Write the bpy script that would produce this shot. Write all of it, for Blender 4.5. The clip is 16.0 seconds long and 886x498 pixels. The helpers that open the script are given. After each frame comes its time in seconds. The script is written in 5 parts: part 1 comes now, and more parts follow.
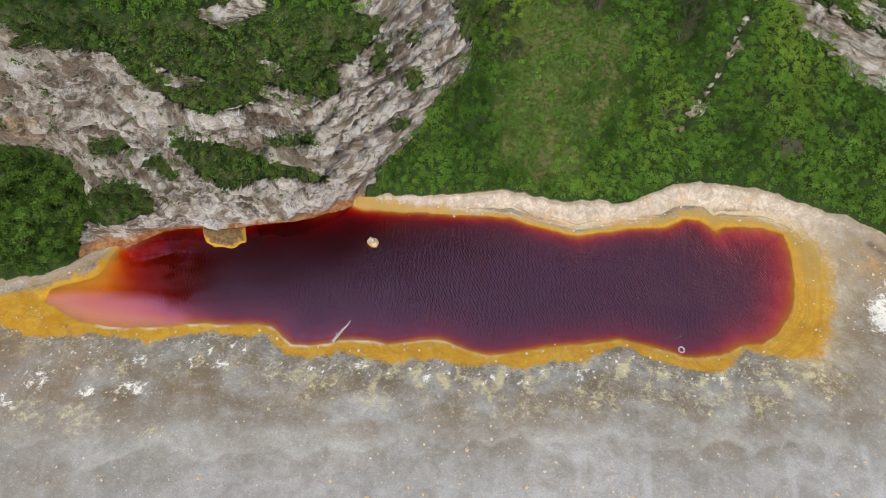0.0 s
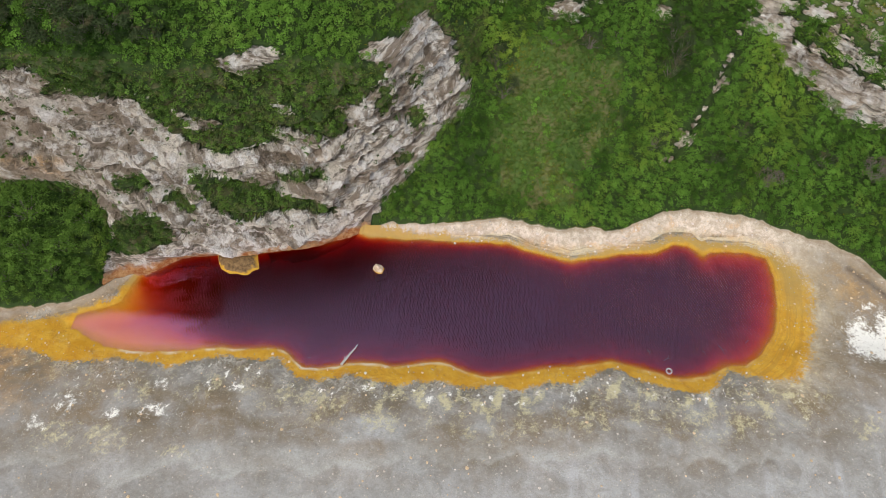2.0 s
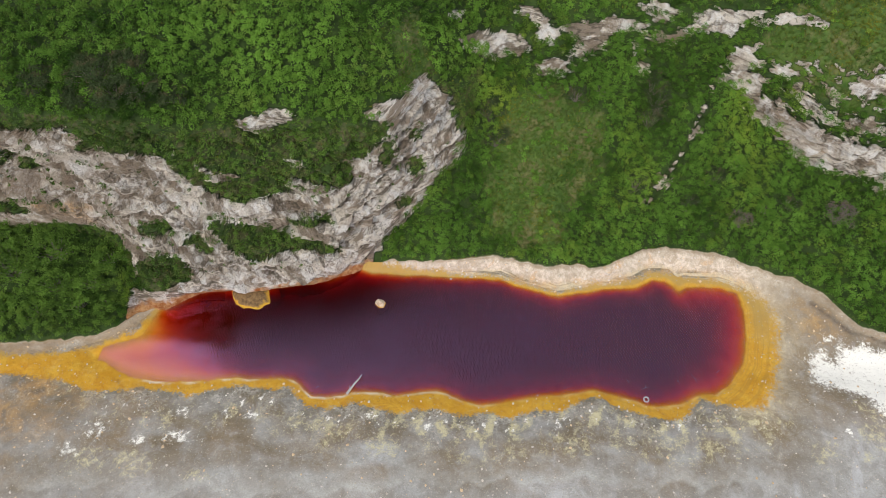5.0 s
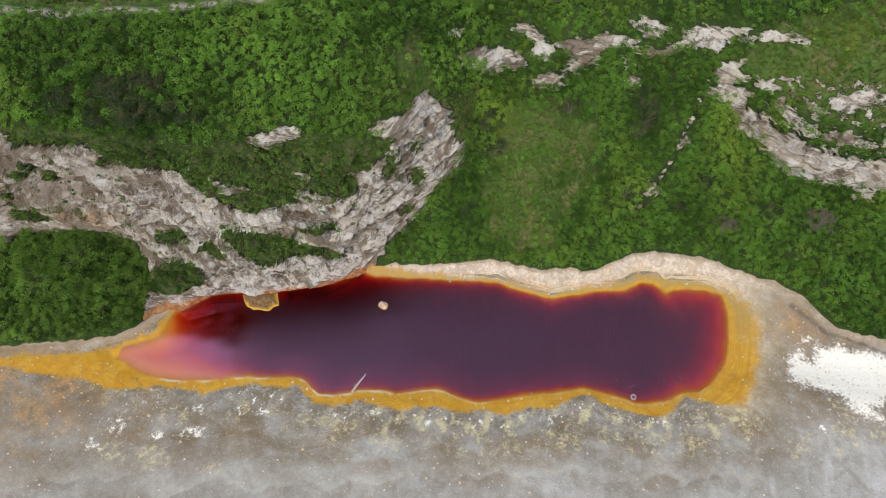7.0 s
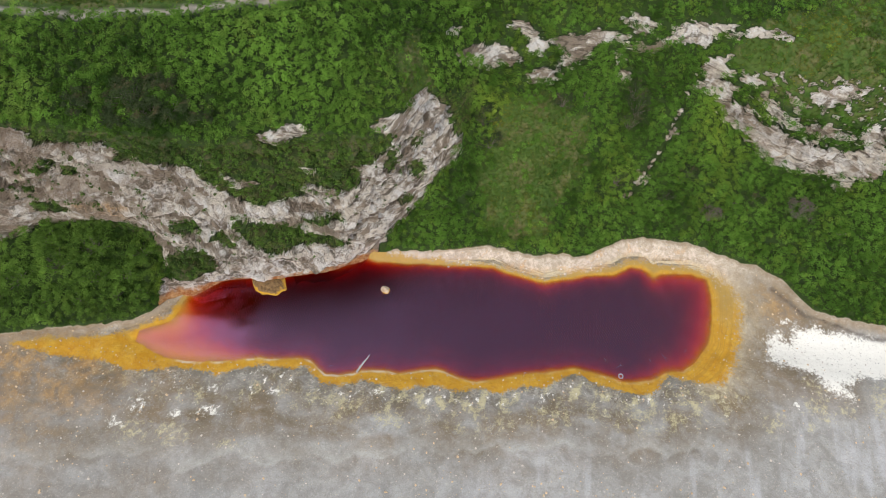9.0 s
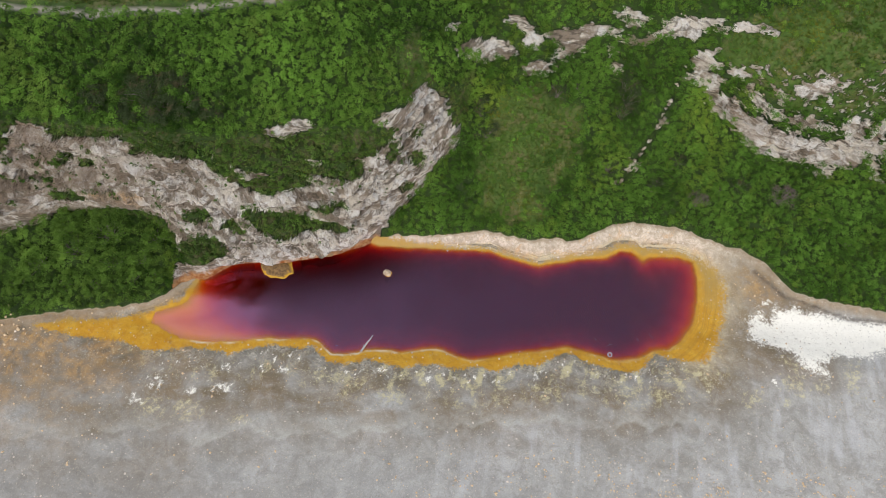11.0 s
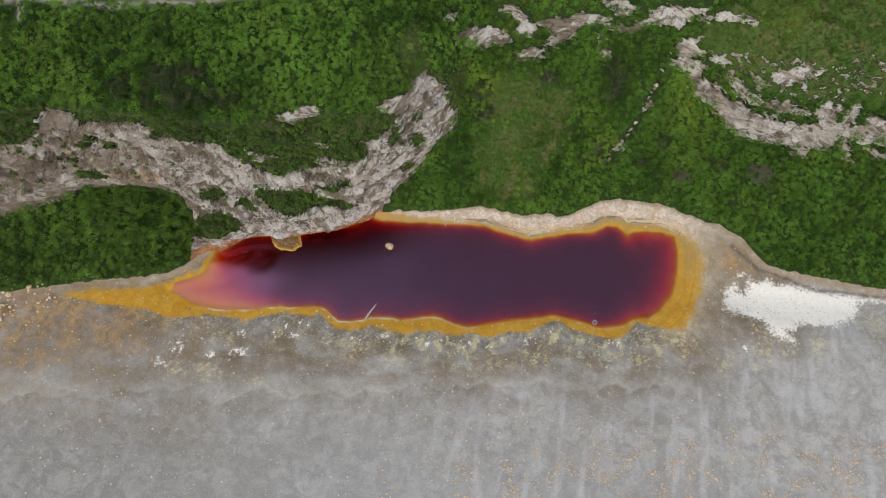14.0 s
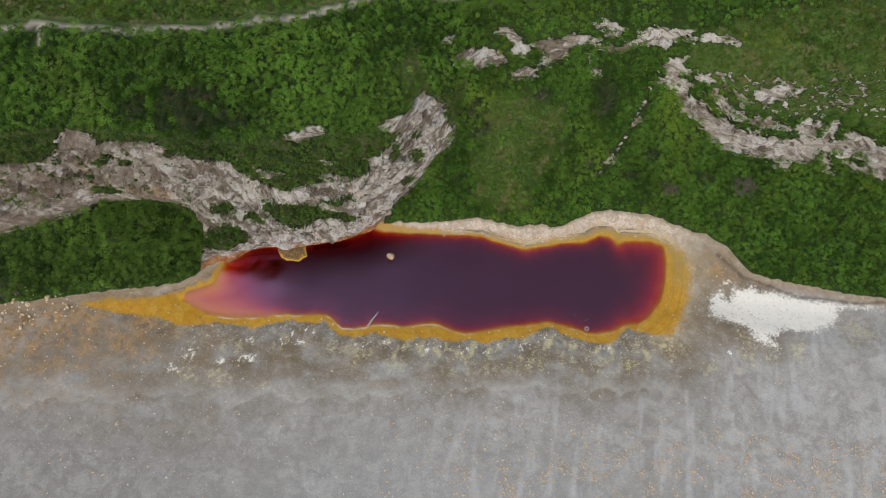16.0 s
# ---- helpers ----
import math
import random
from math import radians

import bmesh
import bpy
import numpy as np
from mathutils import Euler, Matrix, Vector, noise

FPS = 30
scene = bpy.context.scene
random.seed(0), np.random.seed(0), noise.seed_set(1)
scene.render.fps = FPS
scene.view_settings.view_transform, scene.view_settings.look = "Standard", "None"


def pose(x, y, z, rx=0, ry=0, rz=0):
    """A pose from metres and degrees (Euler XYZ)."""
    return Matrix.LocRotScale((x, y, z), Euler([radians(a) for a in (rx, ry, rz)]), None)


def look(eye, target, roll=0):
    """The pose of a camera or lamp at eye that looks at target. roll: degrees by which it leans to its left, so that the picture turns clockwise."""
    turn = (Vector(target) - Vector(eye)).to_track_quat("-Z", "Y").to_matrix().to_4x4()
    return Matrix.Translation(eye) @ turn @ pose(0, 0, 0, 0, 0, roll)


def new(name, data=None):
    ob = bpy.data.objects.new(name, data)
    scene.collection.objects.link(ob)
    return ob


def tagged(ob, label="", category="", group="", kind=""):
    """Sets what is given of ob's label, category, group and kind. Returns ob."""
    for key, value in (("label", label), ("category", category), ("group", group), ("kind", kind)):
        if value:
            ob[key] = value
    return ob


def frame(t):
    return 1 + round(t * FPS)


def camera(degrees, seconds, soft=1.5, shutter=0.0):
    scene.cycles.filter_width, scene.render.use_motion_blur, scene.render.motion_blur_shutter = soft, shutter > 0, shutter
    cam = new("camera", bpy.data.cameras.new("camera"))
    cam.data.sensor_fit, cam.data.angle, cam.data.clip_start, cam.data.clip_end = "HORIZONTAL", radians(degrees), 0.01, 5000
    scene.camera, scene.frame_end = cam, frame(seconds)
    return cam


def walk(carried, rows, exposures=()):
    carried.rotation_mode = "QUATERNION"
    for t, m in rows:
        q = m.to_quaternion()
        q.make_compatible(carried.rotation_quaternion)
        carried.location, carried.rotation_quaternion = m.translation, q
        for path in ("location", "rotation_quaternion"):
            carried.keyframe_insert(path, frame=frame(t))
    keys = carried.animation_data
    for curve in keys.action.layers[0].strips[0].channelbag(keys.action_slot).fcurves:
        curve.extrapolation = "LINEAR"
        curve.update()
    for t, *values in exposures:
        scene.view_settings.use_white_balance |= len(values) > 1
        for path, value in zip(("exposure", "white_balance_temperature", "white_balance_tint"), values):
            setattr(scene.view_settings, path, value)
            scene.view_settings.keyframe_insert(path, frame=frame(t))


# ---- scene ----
EXPOSE = 0.08
# camera: a drone that climbs almost straight up and tips further down
cam = camera(64.5, 16.0, soft=0.7)
PATH = [
    (0, (1.58, 0.444, 52.15), (1.476, 1.564, 50.496), 4.4),
    (0.5, (1.644, 0.454, 53.08), (1.536, 1.572, 51.426), 4.2),
    (1, (1.665, 0.463, 54.296), (1.553, 1.58, 52.641), 3.9),
    (1.5, (1.653, 0.425, 55.491), (1.54, 1.542, 53.836), 3.8),
    (2, (1.534, 0.406, 56.65), (1.422, 1.524, 54.995), 3.9),
    (2.5, (1.356, 0.426, 57.838), (1.25, 1.543, 56.182), 4.2),
    (3, (1.23, 0.266, 58.904), (1.128, 1.388, 57.252), 4.4),
    (3.5, (0.994, 0.323, 60.097), (0.899, 1.443, 58.443), 4.7),
    (4, (1.061, 0.217, 61.202), (0.962, 1.34, 59.55), 4.6),
    (4.5, (1.095, 0.114, 62.317), (0.997, 1.238, 60.666), 4.6),
    (7, (0.756, 0.058, 68.132), (0.671, 1.136, 66.449), 5.1),
    (7.5, (0.682, 0.127, 69.34), (0.604, 1.183, 67.644), 5.3),
    (8, (0.692, -0.09, 70.393), (0.616, 0.951, 68.687), 5.4),
    (8.5, (0.599, -0.105, 71.565), (0.528, 0.914, 69.846), 5.6),
    (9, (0.558, -0.162, 72.702), (0.491, 0.838, 70.971), 5.6),
    (11.5, (0.237, -0.438, 78.368), (0.192, 0.464, 76.584), 6.4),
    (12, (0.312, -0.642, 79.468), (0.268, 0.244, 77.675), 6.5),
    (12.5, (0.158, -0.797, 80.515), (0.122, 0.069, 78.713), 6.9),
    (13, (0.18, -0.9, 81.606), (0.148, -0.054, 79.794), 7.1),
    (13.5, (0.275, -1.091, 82.684), (0.245, -0.263, 80.863), 7.2),
    (14, (0.384, -1.292, 83.749), (0.353, -0.477, 81.923), 7.2),
    (14.5, (0.369, -1.241, 84.973), (0.339, -0.435, 83.143), 7.2),
    (15, (0.16, -1.455, 86.048), (0.133, -0.646, 84.219), 7.4),
    (15.5, (0.164, -1.468, 87.136), (0.137, -0.659, 85.308), 7.3),
    (16, (0.263, -1.601, 88.248), (0.235, -0.79, 86.42), 7.2),
]
walk(cam, [(t, look(eye, target, roll)) for t, eye, target, roll in PATH],
     [(0, EXPOSE), (9, EXPOSE - 0.02), (16, EXPOSE - 0.44)])

# light: a bright overcast day, veiled sun high in the south-west
SUN_HIGH, SUN_TURN = 45.0, 194.0
sky = bpy.data.worlds.new("overcast_sky")
sky.use_nodes = True
scene.world = sky
wn, wl = sky.node_tree.nodes, sky.node_tree.links
st = wn.new("ShaderNodeTexSky")
st.sky_type, st.sun_disc = "NISHITA", False
st.sun_elevation, st.sun_rotation = radians(SUN_HIGH), radians(SUN_TURN)
st.air_density, st.dust_density, st.ozone_density = 0.8, 3.5, 1.5
veil = wn.new("ShaderNodeMix")  # an even layer of cloud over the sky
veil.data_type = "RGBA"
veil.inputs["Factor"].default_value = 0.55
veil.inputs["B"].default_value = (7.7, 8.0, 9.0, 1.0)
wl.new(st.outputs["Color"], veil.inputs["A"])
wl.new(veil.outputs["Result"], wn["Background"].inputs["Color"])
wn["Background"].inputs["Strength"].default_value = 0.15
lamp = bpy.data.lights.new("sun", "SUN")
lamp.energy, lamp.angle, lamp.color = 1.5, radians(10), (1.0, 0.93, 0.83)
a, b = radians(SUN_TURN), radians(SUN_HIGH)
sun = new("sun", lamp)
sun.matrix_world = look((math.sin(a) * math.cos(b) * 90, math.cos(a) * math.cos(b) * 90, math.sin(b) * 90), (0, 0, 0))

# ---- shapes of the land, in metres ----
def table(seed):
    g = np.random.RandomState(seed)
    v = g.normal(size=(256, 3))
    return g.permutation(256), v / np.linalg.norm(v, axis=1)[:, None]


PERM, GRAD = table(5)


def grain(p):
    """Gradient noise, about -1 to 1, at the rows of p."""
    i = np.floor(p).astype(np.int64)
    f = p - i
    u = f * f * f * (f * (f * 6 - 15) + 10)
    out = np.zeros(len(p))
    for cx in (0, 1):
        for cy in (0, 1):
            for cz in (0, 1):
                h = PERM[(PERM[(PERM[(i[:, 0] + cx) & 255] + i[:, 1] + cy) & 255] + i[:, 2] + cz) & 255]
                dot = ((f - (cx, cy, cz)) * GRAD[h]).sum(1)
                out += dot * np.where(cx, u[:, 0], 1 - u[:, 0]) * np.where(cy, u[:, 1], 1 - u[:, 1]) * np.where(cz, u[:, 2], 1 - u[:, 2])
    return out * 1.6


def fractal(p, octaves=4, gain=0.5):
    out, amp = np.zeros(len(p)), 1.0
    for k in range(octaves):
        out += amp * grain(p * 2.03 ** k + 17.3 * k)
        amp *= gain
    return out


def blocks(p):
    """Broken blocks: a value for each cell, -1 to 1, and the nearness to a joint between cells."""
    i = np.floor(p).astype(np.int64)
    d1, d2, val = np.full(len(p), 9.0), np.full(len(p), 9.0), np.zeros(len(p))
    for cx in (-1, 0, 1):
        for cy in (-1, 0, 1):
            for cz in (-1, 0, 1):
                j = i + (cx, cy, cz)
                h = PERM[(PERM[(PERM[j[:, 0] & 255] + j[:, 1]) & 255] + j[:, 2]) & 255]
                d = np.linalg.norm(j + 0.5 + 0.42 * GRAD[h] - p, axis=1)
                near = d < d1
                d2 = np.where(near, d1, np.minimum(d2, d))
                val, d1 = np.where(near, h / 127.5 - 1, val), np.minimum(d, d1)
    return val, np.clip(1 - (d2 - d1) / 0.16, 0, 1)


def xyz(x, y, z=0.0):
    return np.stack(np.broadcast_arrays(x, y, z), -1).reshape(-1, 3).astype(float)


def ease(v, lo, hi):
    t = np.clip((v - lo) / (hi - lo), 0, 1)
    return t * t * (3 - 2 * t)


SHORE_SOUTH = [(-34.9, 25.1), (-33.8, 24.5), (-32.2, 23.9), (-29.9, 23.2), (-27.0, 23.1), (-24.8, 23.6), (-22.5, 24.0), (-20.4, 24.7), (-18.1, 25.0), (-15.9, 25.5),
               (-14.4, 25.5), (-13.5, 24.9), (-12.4, 24.2), (-11.0, 24.3), (-9.5, 24.8), (-8.7, 25.3), (-6.8, 25.6), (-4.5, 25.6),
               (-2.7, 26.2), (-1.4, 26.7), (0.3, 26.7), (2.0, 26.1), (3.9, 26.1), (6.1, 26.8), (7.9, 27.5), (9.8, 28.1), (12.1, 28.7),
               (14.4, 29.4), (16.3, 29.3), (18.2, 29.1), (19.6, 28.7), (21.0, 28.9), (22.9, 29.5), (24.4, 30.7), (26.3, 31.1),
               (27.8, 32.5), (29.2, 35.0), (29.7, 38.0)]
SHORE_NORTH = [(29.8, 41.1), (29.3, 43.3), (27.5, 43.7), (24.9, 43.3), (23.8, 43.1), (23.1, 42.3), (22.5, 42.8), (21.5, 43.5),
               (20.1, 43.3), (18.5, 42.0), (16.9, 41.6), (14.8, 41.2), (13.3, 40.5), (10.2, 39.4), (8.1, 39.7), (6.0, 39.9), (3.8, 40.4),
               (1.2, 40.1), (-1.4, 39.7), (-4.6, 39.4), (-7.2, 39.0), (-9.8, 38.9), (-11.2, 39.2), (-12.4, 38.4), (-13.8, 37.6),
               (-16.3, 37.3), (-17.7, 36.4), (-19.5, 35.6), (-22.0, 35.0), (-25.0, 34.4), (-26.8, 33.7), (-28.6, 31.8), (-30.0, 30.6),
               (-30.1, 29.1), (-30.2, 27.6), (-31.5, 26.8), (-33.4, 25.8)]
# outer rim of the ochre crust round the water
CRUST = [(-46.0, 21.6), (-41.0, 21.2), (-35.7, 21.6), (-32.5, 21.0), (-30.9, 21.4), (-28.4, 22.3), (-25.6, 22.3), (-23.4, 22.1), (-22.1, 23.0),
         (-19.1, 24.0), (-16.3, 24.0), (-14.6, 24.6), (-12.7, 23.1), (-10.4, 23.1), (-8.4, 24.1), (-6.0, 23.8), (-4.1, 23.6),
         (-2.4, 24.4), (-0.1, 24.8), (1.8, 24.4), (3.9, 25.3), (6.7, 25.0), (8.9, 26.4), (10.8, 26.2), (12.6, 27.6), (14.4, 28.8),
         (16.7, 27.8), (19.5, 27.4), (22.7, 27.6), (24.7, 30.3), (26.1, 30.0), (28.4, 29.8), (30.2, 29.9), (31.8, 32.6), (32.8, 36.1),
         (33.2, 40.3), (32.0, 42.6), (30.1, 43.9), (27.5, 44.5), (23.8, 44.3), (20.1, 44.4), (17.9, 42.7), (14.3, 41.7), (10.2, 39.9)]
CRUST_BACK = [(3.8, 40.8), (-4.6, 39.9), (-11.2, 39.8), (-20.0, 36.2), (-26.8, 34.3), (-30.3, 30.9), (-30.9, 28.2), (-33.5, 26.2),
              (-38.0, 24.0), (-43.0, 23.0)]
WHITE_CRUST = [(35.6, 36.2), (35.6, 33.6), (37.8, 32.9), (40.3, 32.0), (40.9, 30.2), (43.8, 30.1), (43.2, 31.3), (45.0, 32.8), (46.4, 32.6), (47.9, 32.9), (50.7, 33.8), (53.0, 35.9), (52.4, 36.5), (54.0, 37.6), (55.9, 37.9), (58.9, 38.4), (59.2, 39.3), (54.8, 38.4), (51.8, 38.4), (48.7, 38.2), (46.4, 38.3), (43.6, 38.5), (42.1, 38.1), (41.1, 38.7), (39.7, 38.2), (38.9, 38.6), (38.2, 36.4), (37.0, 37.9)]
TRAIL = [(-70.0, 44.0), (-53.4, 45.9), (-49.4, 47.1), (-44.2, 47.2), (-38.1, 48.0), (-31.9, 49.1), (-25.8, 50.6), (-21.0, 52.1),
         (-16.8, 54.1), (-13.2, 56.3), (-6.0, 60.0), (2.0, 66.0)]
SPUR = [(-50.2, 47.0), (-49.6, 45.8), (-49.2, 44.3)]


def line_distance(px, py, pts, closed=False):
    best = np.full(px.shape, 1e9)
    ends = pts[1:] + pts[:1] if closed else pts[1:]
    for (ax, ay), (bx, by) in zip(pts, ends):
        dx, dy = bx - ax, by - ay
        t = np.clip(((px - ax) * dx + (py - ay) * dy) / (dx * dx + dy * dy + 1e-9), 0, 1)
        best = np.minimum(best, np.hypot(px - ax - t * dx, py - ay - t * dy))
    return best


def rim_distance(px, py, pts):
    """Distance to a closed outline, minus inside."""
    inside = np.zeros(px.shape, bool)
    for (ax, ay), (bx, by) in zip(pts, pts[1:] + pts[:1]):
        if ay != by:
            inside ^= ((ay > py) != (by > py)) & (px < (bx - ax) * (py - ay) / (by - ay) + ax)
    d = line_distance(px, py, pts, True)
    return np.where(inside, -d, d)


def wobble(px, py, size, amount, shift=0.0):
    return (amount * fractal(xyz(px / size + shift, py / size, shift), 3)).reshape(np.shape(px))


SHORE = SHORE_SOUTH + SHORE_NORTH


def shore_distance(px, py):
    return rim_distance(px, py, SHORE) + wobble(px, py, 1.3, 0.12, 3.1)


# stations across the land, for places along x: bank edge, foot of the rock, face, brow, shoulder
BANK = [(-75, 16), (-55.4, 19.8), (-48.8, 21.7), (-42.2, 24.1), (-38.1, 25.2), (-33.5, 27.3), (-31.6, 29.7), (-30, 30.9), (-26.8, 33.8), (-22, 35.1),
        (-17.7, 36.6), (-13.8, 37.8), (-11.2, 39.4), (-6.8, 40.1), (-1.7, 40.9), (2.9, 42.3), (8.7, 41.9), (11.8, 43.0), (13.9, 42.5),
        (16.5, 44.4), (19.2, 46.3), (23.0, 46.8), (28.1, 46.7), (31.7, 45.6), (34.8, 45.2), (38.0, 43.7), (40.3, 40.6), (44.1, 40.0), (54.1, 39.6), (75, 40)]
BANK_Z = [(-75, 2), (-42, 1.6), (-33, 1.0), (-30, 0.4), (-12.5, 0.4), (-10, 1.0), (-2, 1.3), (16, 1.4), (23, 1.7), (34, 1.5), (75, 1.6)]
FOOT = [(-75, 22, 5), (-58, 27.2, 5), (-50, 31, 5.5), (-45, 34, 5.5), (-40, 34.9, 5.5), (-35.6, 35.1, 5), (-32.5, 33.6, 4), (-30.6, 30.6, 0.8), (-28.6, 30.9, -0.1), (-26.6, 32.7, -0.7),
        (-22, 34.0, -1.5), (-18, 35.2, -1.8), (-14, 36.5, -1.5), (-12.4, 37.5, -0.5), (-11, 38.8, 0.3), (-8, 42.3, 3.3), (-5, 45.5, 6), (-2.8, 47.9, 8.5), (-1.7, 51, 12),
        (0, 55, 15), (4, 55.2, 14.5), (8, 57.2, 14.5), (14, 58.2, 13.5), (19, 58, 12), (22, 57.5, 11), (25.7, 57.8, 11), (29, 56, 9.5),
        (33, 54, 8.5), (36, 53.6, 7.5), (45, 53.8, 7), (56, 52.8, 7)]
FACE = [(-75, 24, 12), (-58, 28.6, 12), (-50, 32.4, 12), (-45, 35, 12), (-40, 35.6, 13), (-36, 35.8, 13), (-32, 35, 12), (-30, 33.7, 8), (-26.4, 34.8, 11),
        (-22, 35.7, 12.5), (-18, 37.5, 12.5), (-14, 39.0, 12.5), (-11, 41.2, 12), (-8, 42.7, 12), (-5, 46.3, 13), (-2.8, 48.6, 12.2), (-1.6, 52, 14),
        (0, 56, 16.5), (4, 56, 15.8), (8, 58, 16), (14, 59.2, 15.2), (19, 59.5, 14.5), (22, 59, 14), (25.7, 58.6, 13.2), (29, 57, 13),
        (33, 54.7, 12.5), (36, 54.5, 12), (45, 55, 12), (56, 54, 12)]
BROW = [(-75, 27, 20), (-58, 31.2, 20), (-50, 34.3, 20), (-45, 36, 20), (-40, 36.6, 20), (-32, 37, 20), (-28, 37.2, 20.3), (-24, 38.4, 19), (-18.8, 40.6, 19.5),
        (-14, 41.6, 19), (-11, 42.4, 18.3), (-8, 43.2, 18.3), (-5.5, 49, 19), (-3, 51.3, 16), (-1.5, 54, 16.5), (0, 57, 18.2), (4, 57, 17.8),
        (8, 59, 18), (14, 60.8, 17.6), (19, 61.5, 17.8), (22, 61.2, 17.5), (25.7, 60, 17), (29, 59, 17), (33, 56.5, 16), (41, 55.8, 15.5),
        (45, 56.5, 16.5), (56, 55.5, 16)]
SHOULDER = [(-75, 42, 22), (-50, 44.5, 23), (-40, 45, 23.5), (-28, 46.5, 24.5), (-16, 48, 25), (-10, 50, 25.2), (-7.5, 51.5, 23.6), (-5, 54, 21.6), (-2.5, 57, 20.5), (0, 61, 21),
            (8, 62, 21), (14, 64, 21), (22, 65, 21), (29, 63, 21), (36, 62, 22), (56, 62, 22.5)]

DENSE_X = np.arange(-62.0, 62.01, 0.205)
FAR = np.array([4.0, 12.0, 30.0, 80.0, 220.0, 600.0, 1400.0])
XS = np.concatenate([-62 - FAR[::-1], DENSE_X, 62 + FAR])


def station(rows, k, soft=1.0):
    """One column of a station's table, laid smoothly along x."""
    rows = np.array(rows, float)
    v = np.interp(DENSE_X, rows[:, 0], rows[:, k])
    half = int(soft * 3 / 0.205)
    w = np.exp(-0.5 * (np.arange(-half, half + 1) * 0.205 / soft) ** 2)
    v = np.convolve(np.pad(v, half, mode="edge"), w / w.sum(), "valid")
    return np.concatenate([np.full(7, v[0]), v, np.full(7, v[-1])])


bank_y, bank_z = station(BANK, 1, 0.5), station(BANK_Z, 1, 1.5)
lines = [(station(rows, 1, 0.7), station(rows, 2, 0.7)) for rows in (FOOT, FACE, BROW, SHOULDER)]
bank_y = np.minimum(bank_y, lines[0][0] - 0.25) + 0.3 * grain(xyz(XS / 1.7, 0, 9)) + 0.2 * grain(xyz(XS / 0.9, 0, 4)) + 0.14 * grain(xyz(XS / 0.43, 0, 14))


def low_land(px, py, by, bz):
    """Beach, bank and pond bed: height at a place south of the bank edge."""
    sd = shore_distance(px, py)
    # flatter towards the west, a higher lip along the middle of the south shore
    high = 1.0 + 1.2 * ease(px, -24, -2)
    beach = high * (1 - np.exp(-np.maximum(sd, 0) / 6.0)) + 0.012 * np.maximum(sd, 0)
    s = np.maximum(sd, 0) / (np.maximum(sd, 0) + np.maximum(by - py, 0) + 1e-6)
    bank = bz * (0.35 * s + 0.65 * ease(s, 0.3, 0.95))
    k = ease(py, 31, 37)
    z = beach * (1 - k) + bank * k
    z = z + wobble(px, py, 2.2, 0.05) * ease(sd, 0.1, 2) + wobble(px, py, 9.0, 0.12) * ease(sd, 1, 5)
    # bed: shelving in the east, shoal in the west, steep along the sides
    run = 1.15 + 1.7 * ease(px, 19, 30) + 2.2 * ease(-px, 18, 29) * ease(28.5 - py, -2, 3) - 0.3 * ease(py, 36, 40)
    deep = 2.4 - 1.9 * ease(-px, 17, 28) * (0.4 + 0.6 * ease(31 - py, -2, 3))
    bed = -deep * (1 - np.exp(-(np.maximum(-sd, 0) / (1.6 * run)) ** (1.8 - 0.55 * ease(px, 19, 30)))) - 0.02 * (sd < 0)
    return np.where(sd > 0, z, bed), sd


N_A, N_B, N_C, N_D = 235, 72, 190, 130
t = np.linspace(0, 1, N_A)[:, None]
YA = -10 + (bank_y[None, :] + 10) * t
XA = np.broadcast_to(XS, YA.shape)
ZA, SA = low_land(XA, YA, bank_y[None, :], bank_z[None, :])
YS = np.array([-1400.0, -600, -250, -110, -60, -35, -22, -15])[:, None] * np.ones_like(XS)
ZS = ZA[0] + (YS + 10) * 0.0 + wobble(np.broadcast_to(XS, YS.shape), YS, 20, 0.15)
# slope between bank edge and foot of the rock, hollow in the middle of the meadow
t = np.linspace(0, 1, N_B + 1)[1:, None]
(fy, fz), (my, mz), (ty, tz), (hy, hz) = lines
hollow = 1 + 0.75 * np.exp(-((XS - 17) / 6) ** 2) - 0.25 * np.exp(-((XS + 42) / 9) ** 2)
YB = bank_y + (fy - bank_y) * t
ZB = ZA[-1] + (fz - ZA[-1]) * t ** hollow
XB = np.broadcast_to(XS, YB.shape)
TRENCH = [(22.6, 58.4), (21.9, 56.6), (21.2, 54.9), (20.2, 53.2), (19.3, 51.5), (18.2, 50.6)]
trench_d = line_distance(XB, YB, TRENCH) + wobble(XB, YB, 0.8, 0.15)
ZB = ZB - 0.6 * np.exp(-(trench_d / 0.3) ** 2)
ZB = ZB + (wobble(XB, YB, 4.0, 0.35) + wobble(XB, YB, 1.7, 0.26, 2.6) * (1 + ease(-XB, 31, 35)) * (1 - np.exp(-((XB - 8.0) / 5.2) ** 4 - ((YB - 48.0) / 6.2) ** 4))) * np.minimum(1, (fy - bank_y) / 6) * 4 * t * (1 - t)
# rock: foot, face, brow
t = np.linspace(0, 1, N_C + 1)[1:, None]
l1, l2 = np.hypot(my - fy, mz - fz), np.hypot(ty - my, tz - mz)
cut = l1 / (l1 + l2)
u1, u2 = np.clip(t / cut, 0, 1), np.clip((t - cut) / (1 - cut), 0, 1)
YC = fy + (my - fy) * u1 + (ty - my) * u2
ZC = fz + (mz - fz) * u1 + (tz - mz) * u2
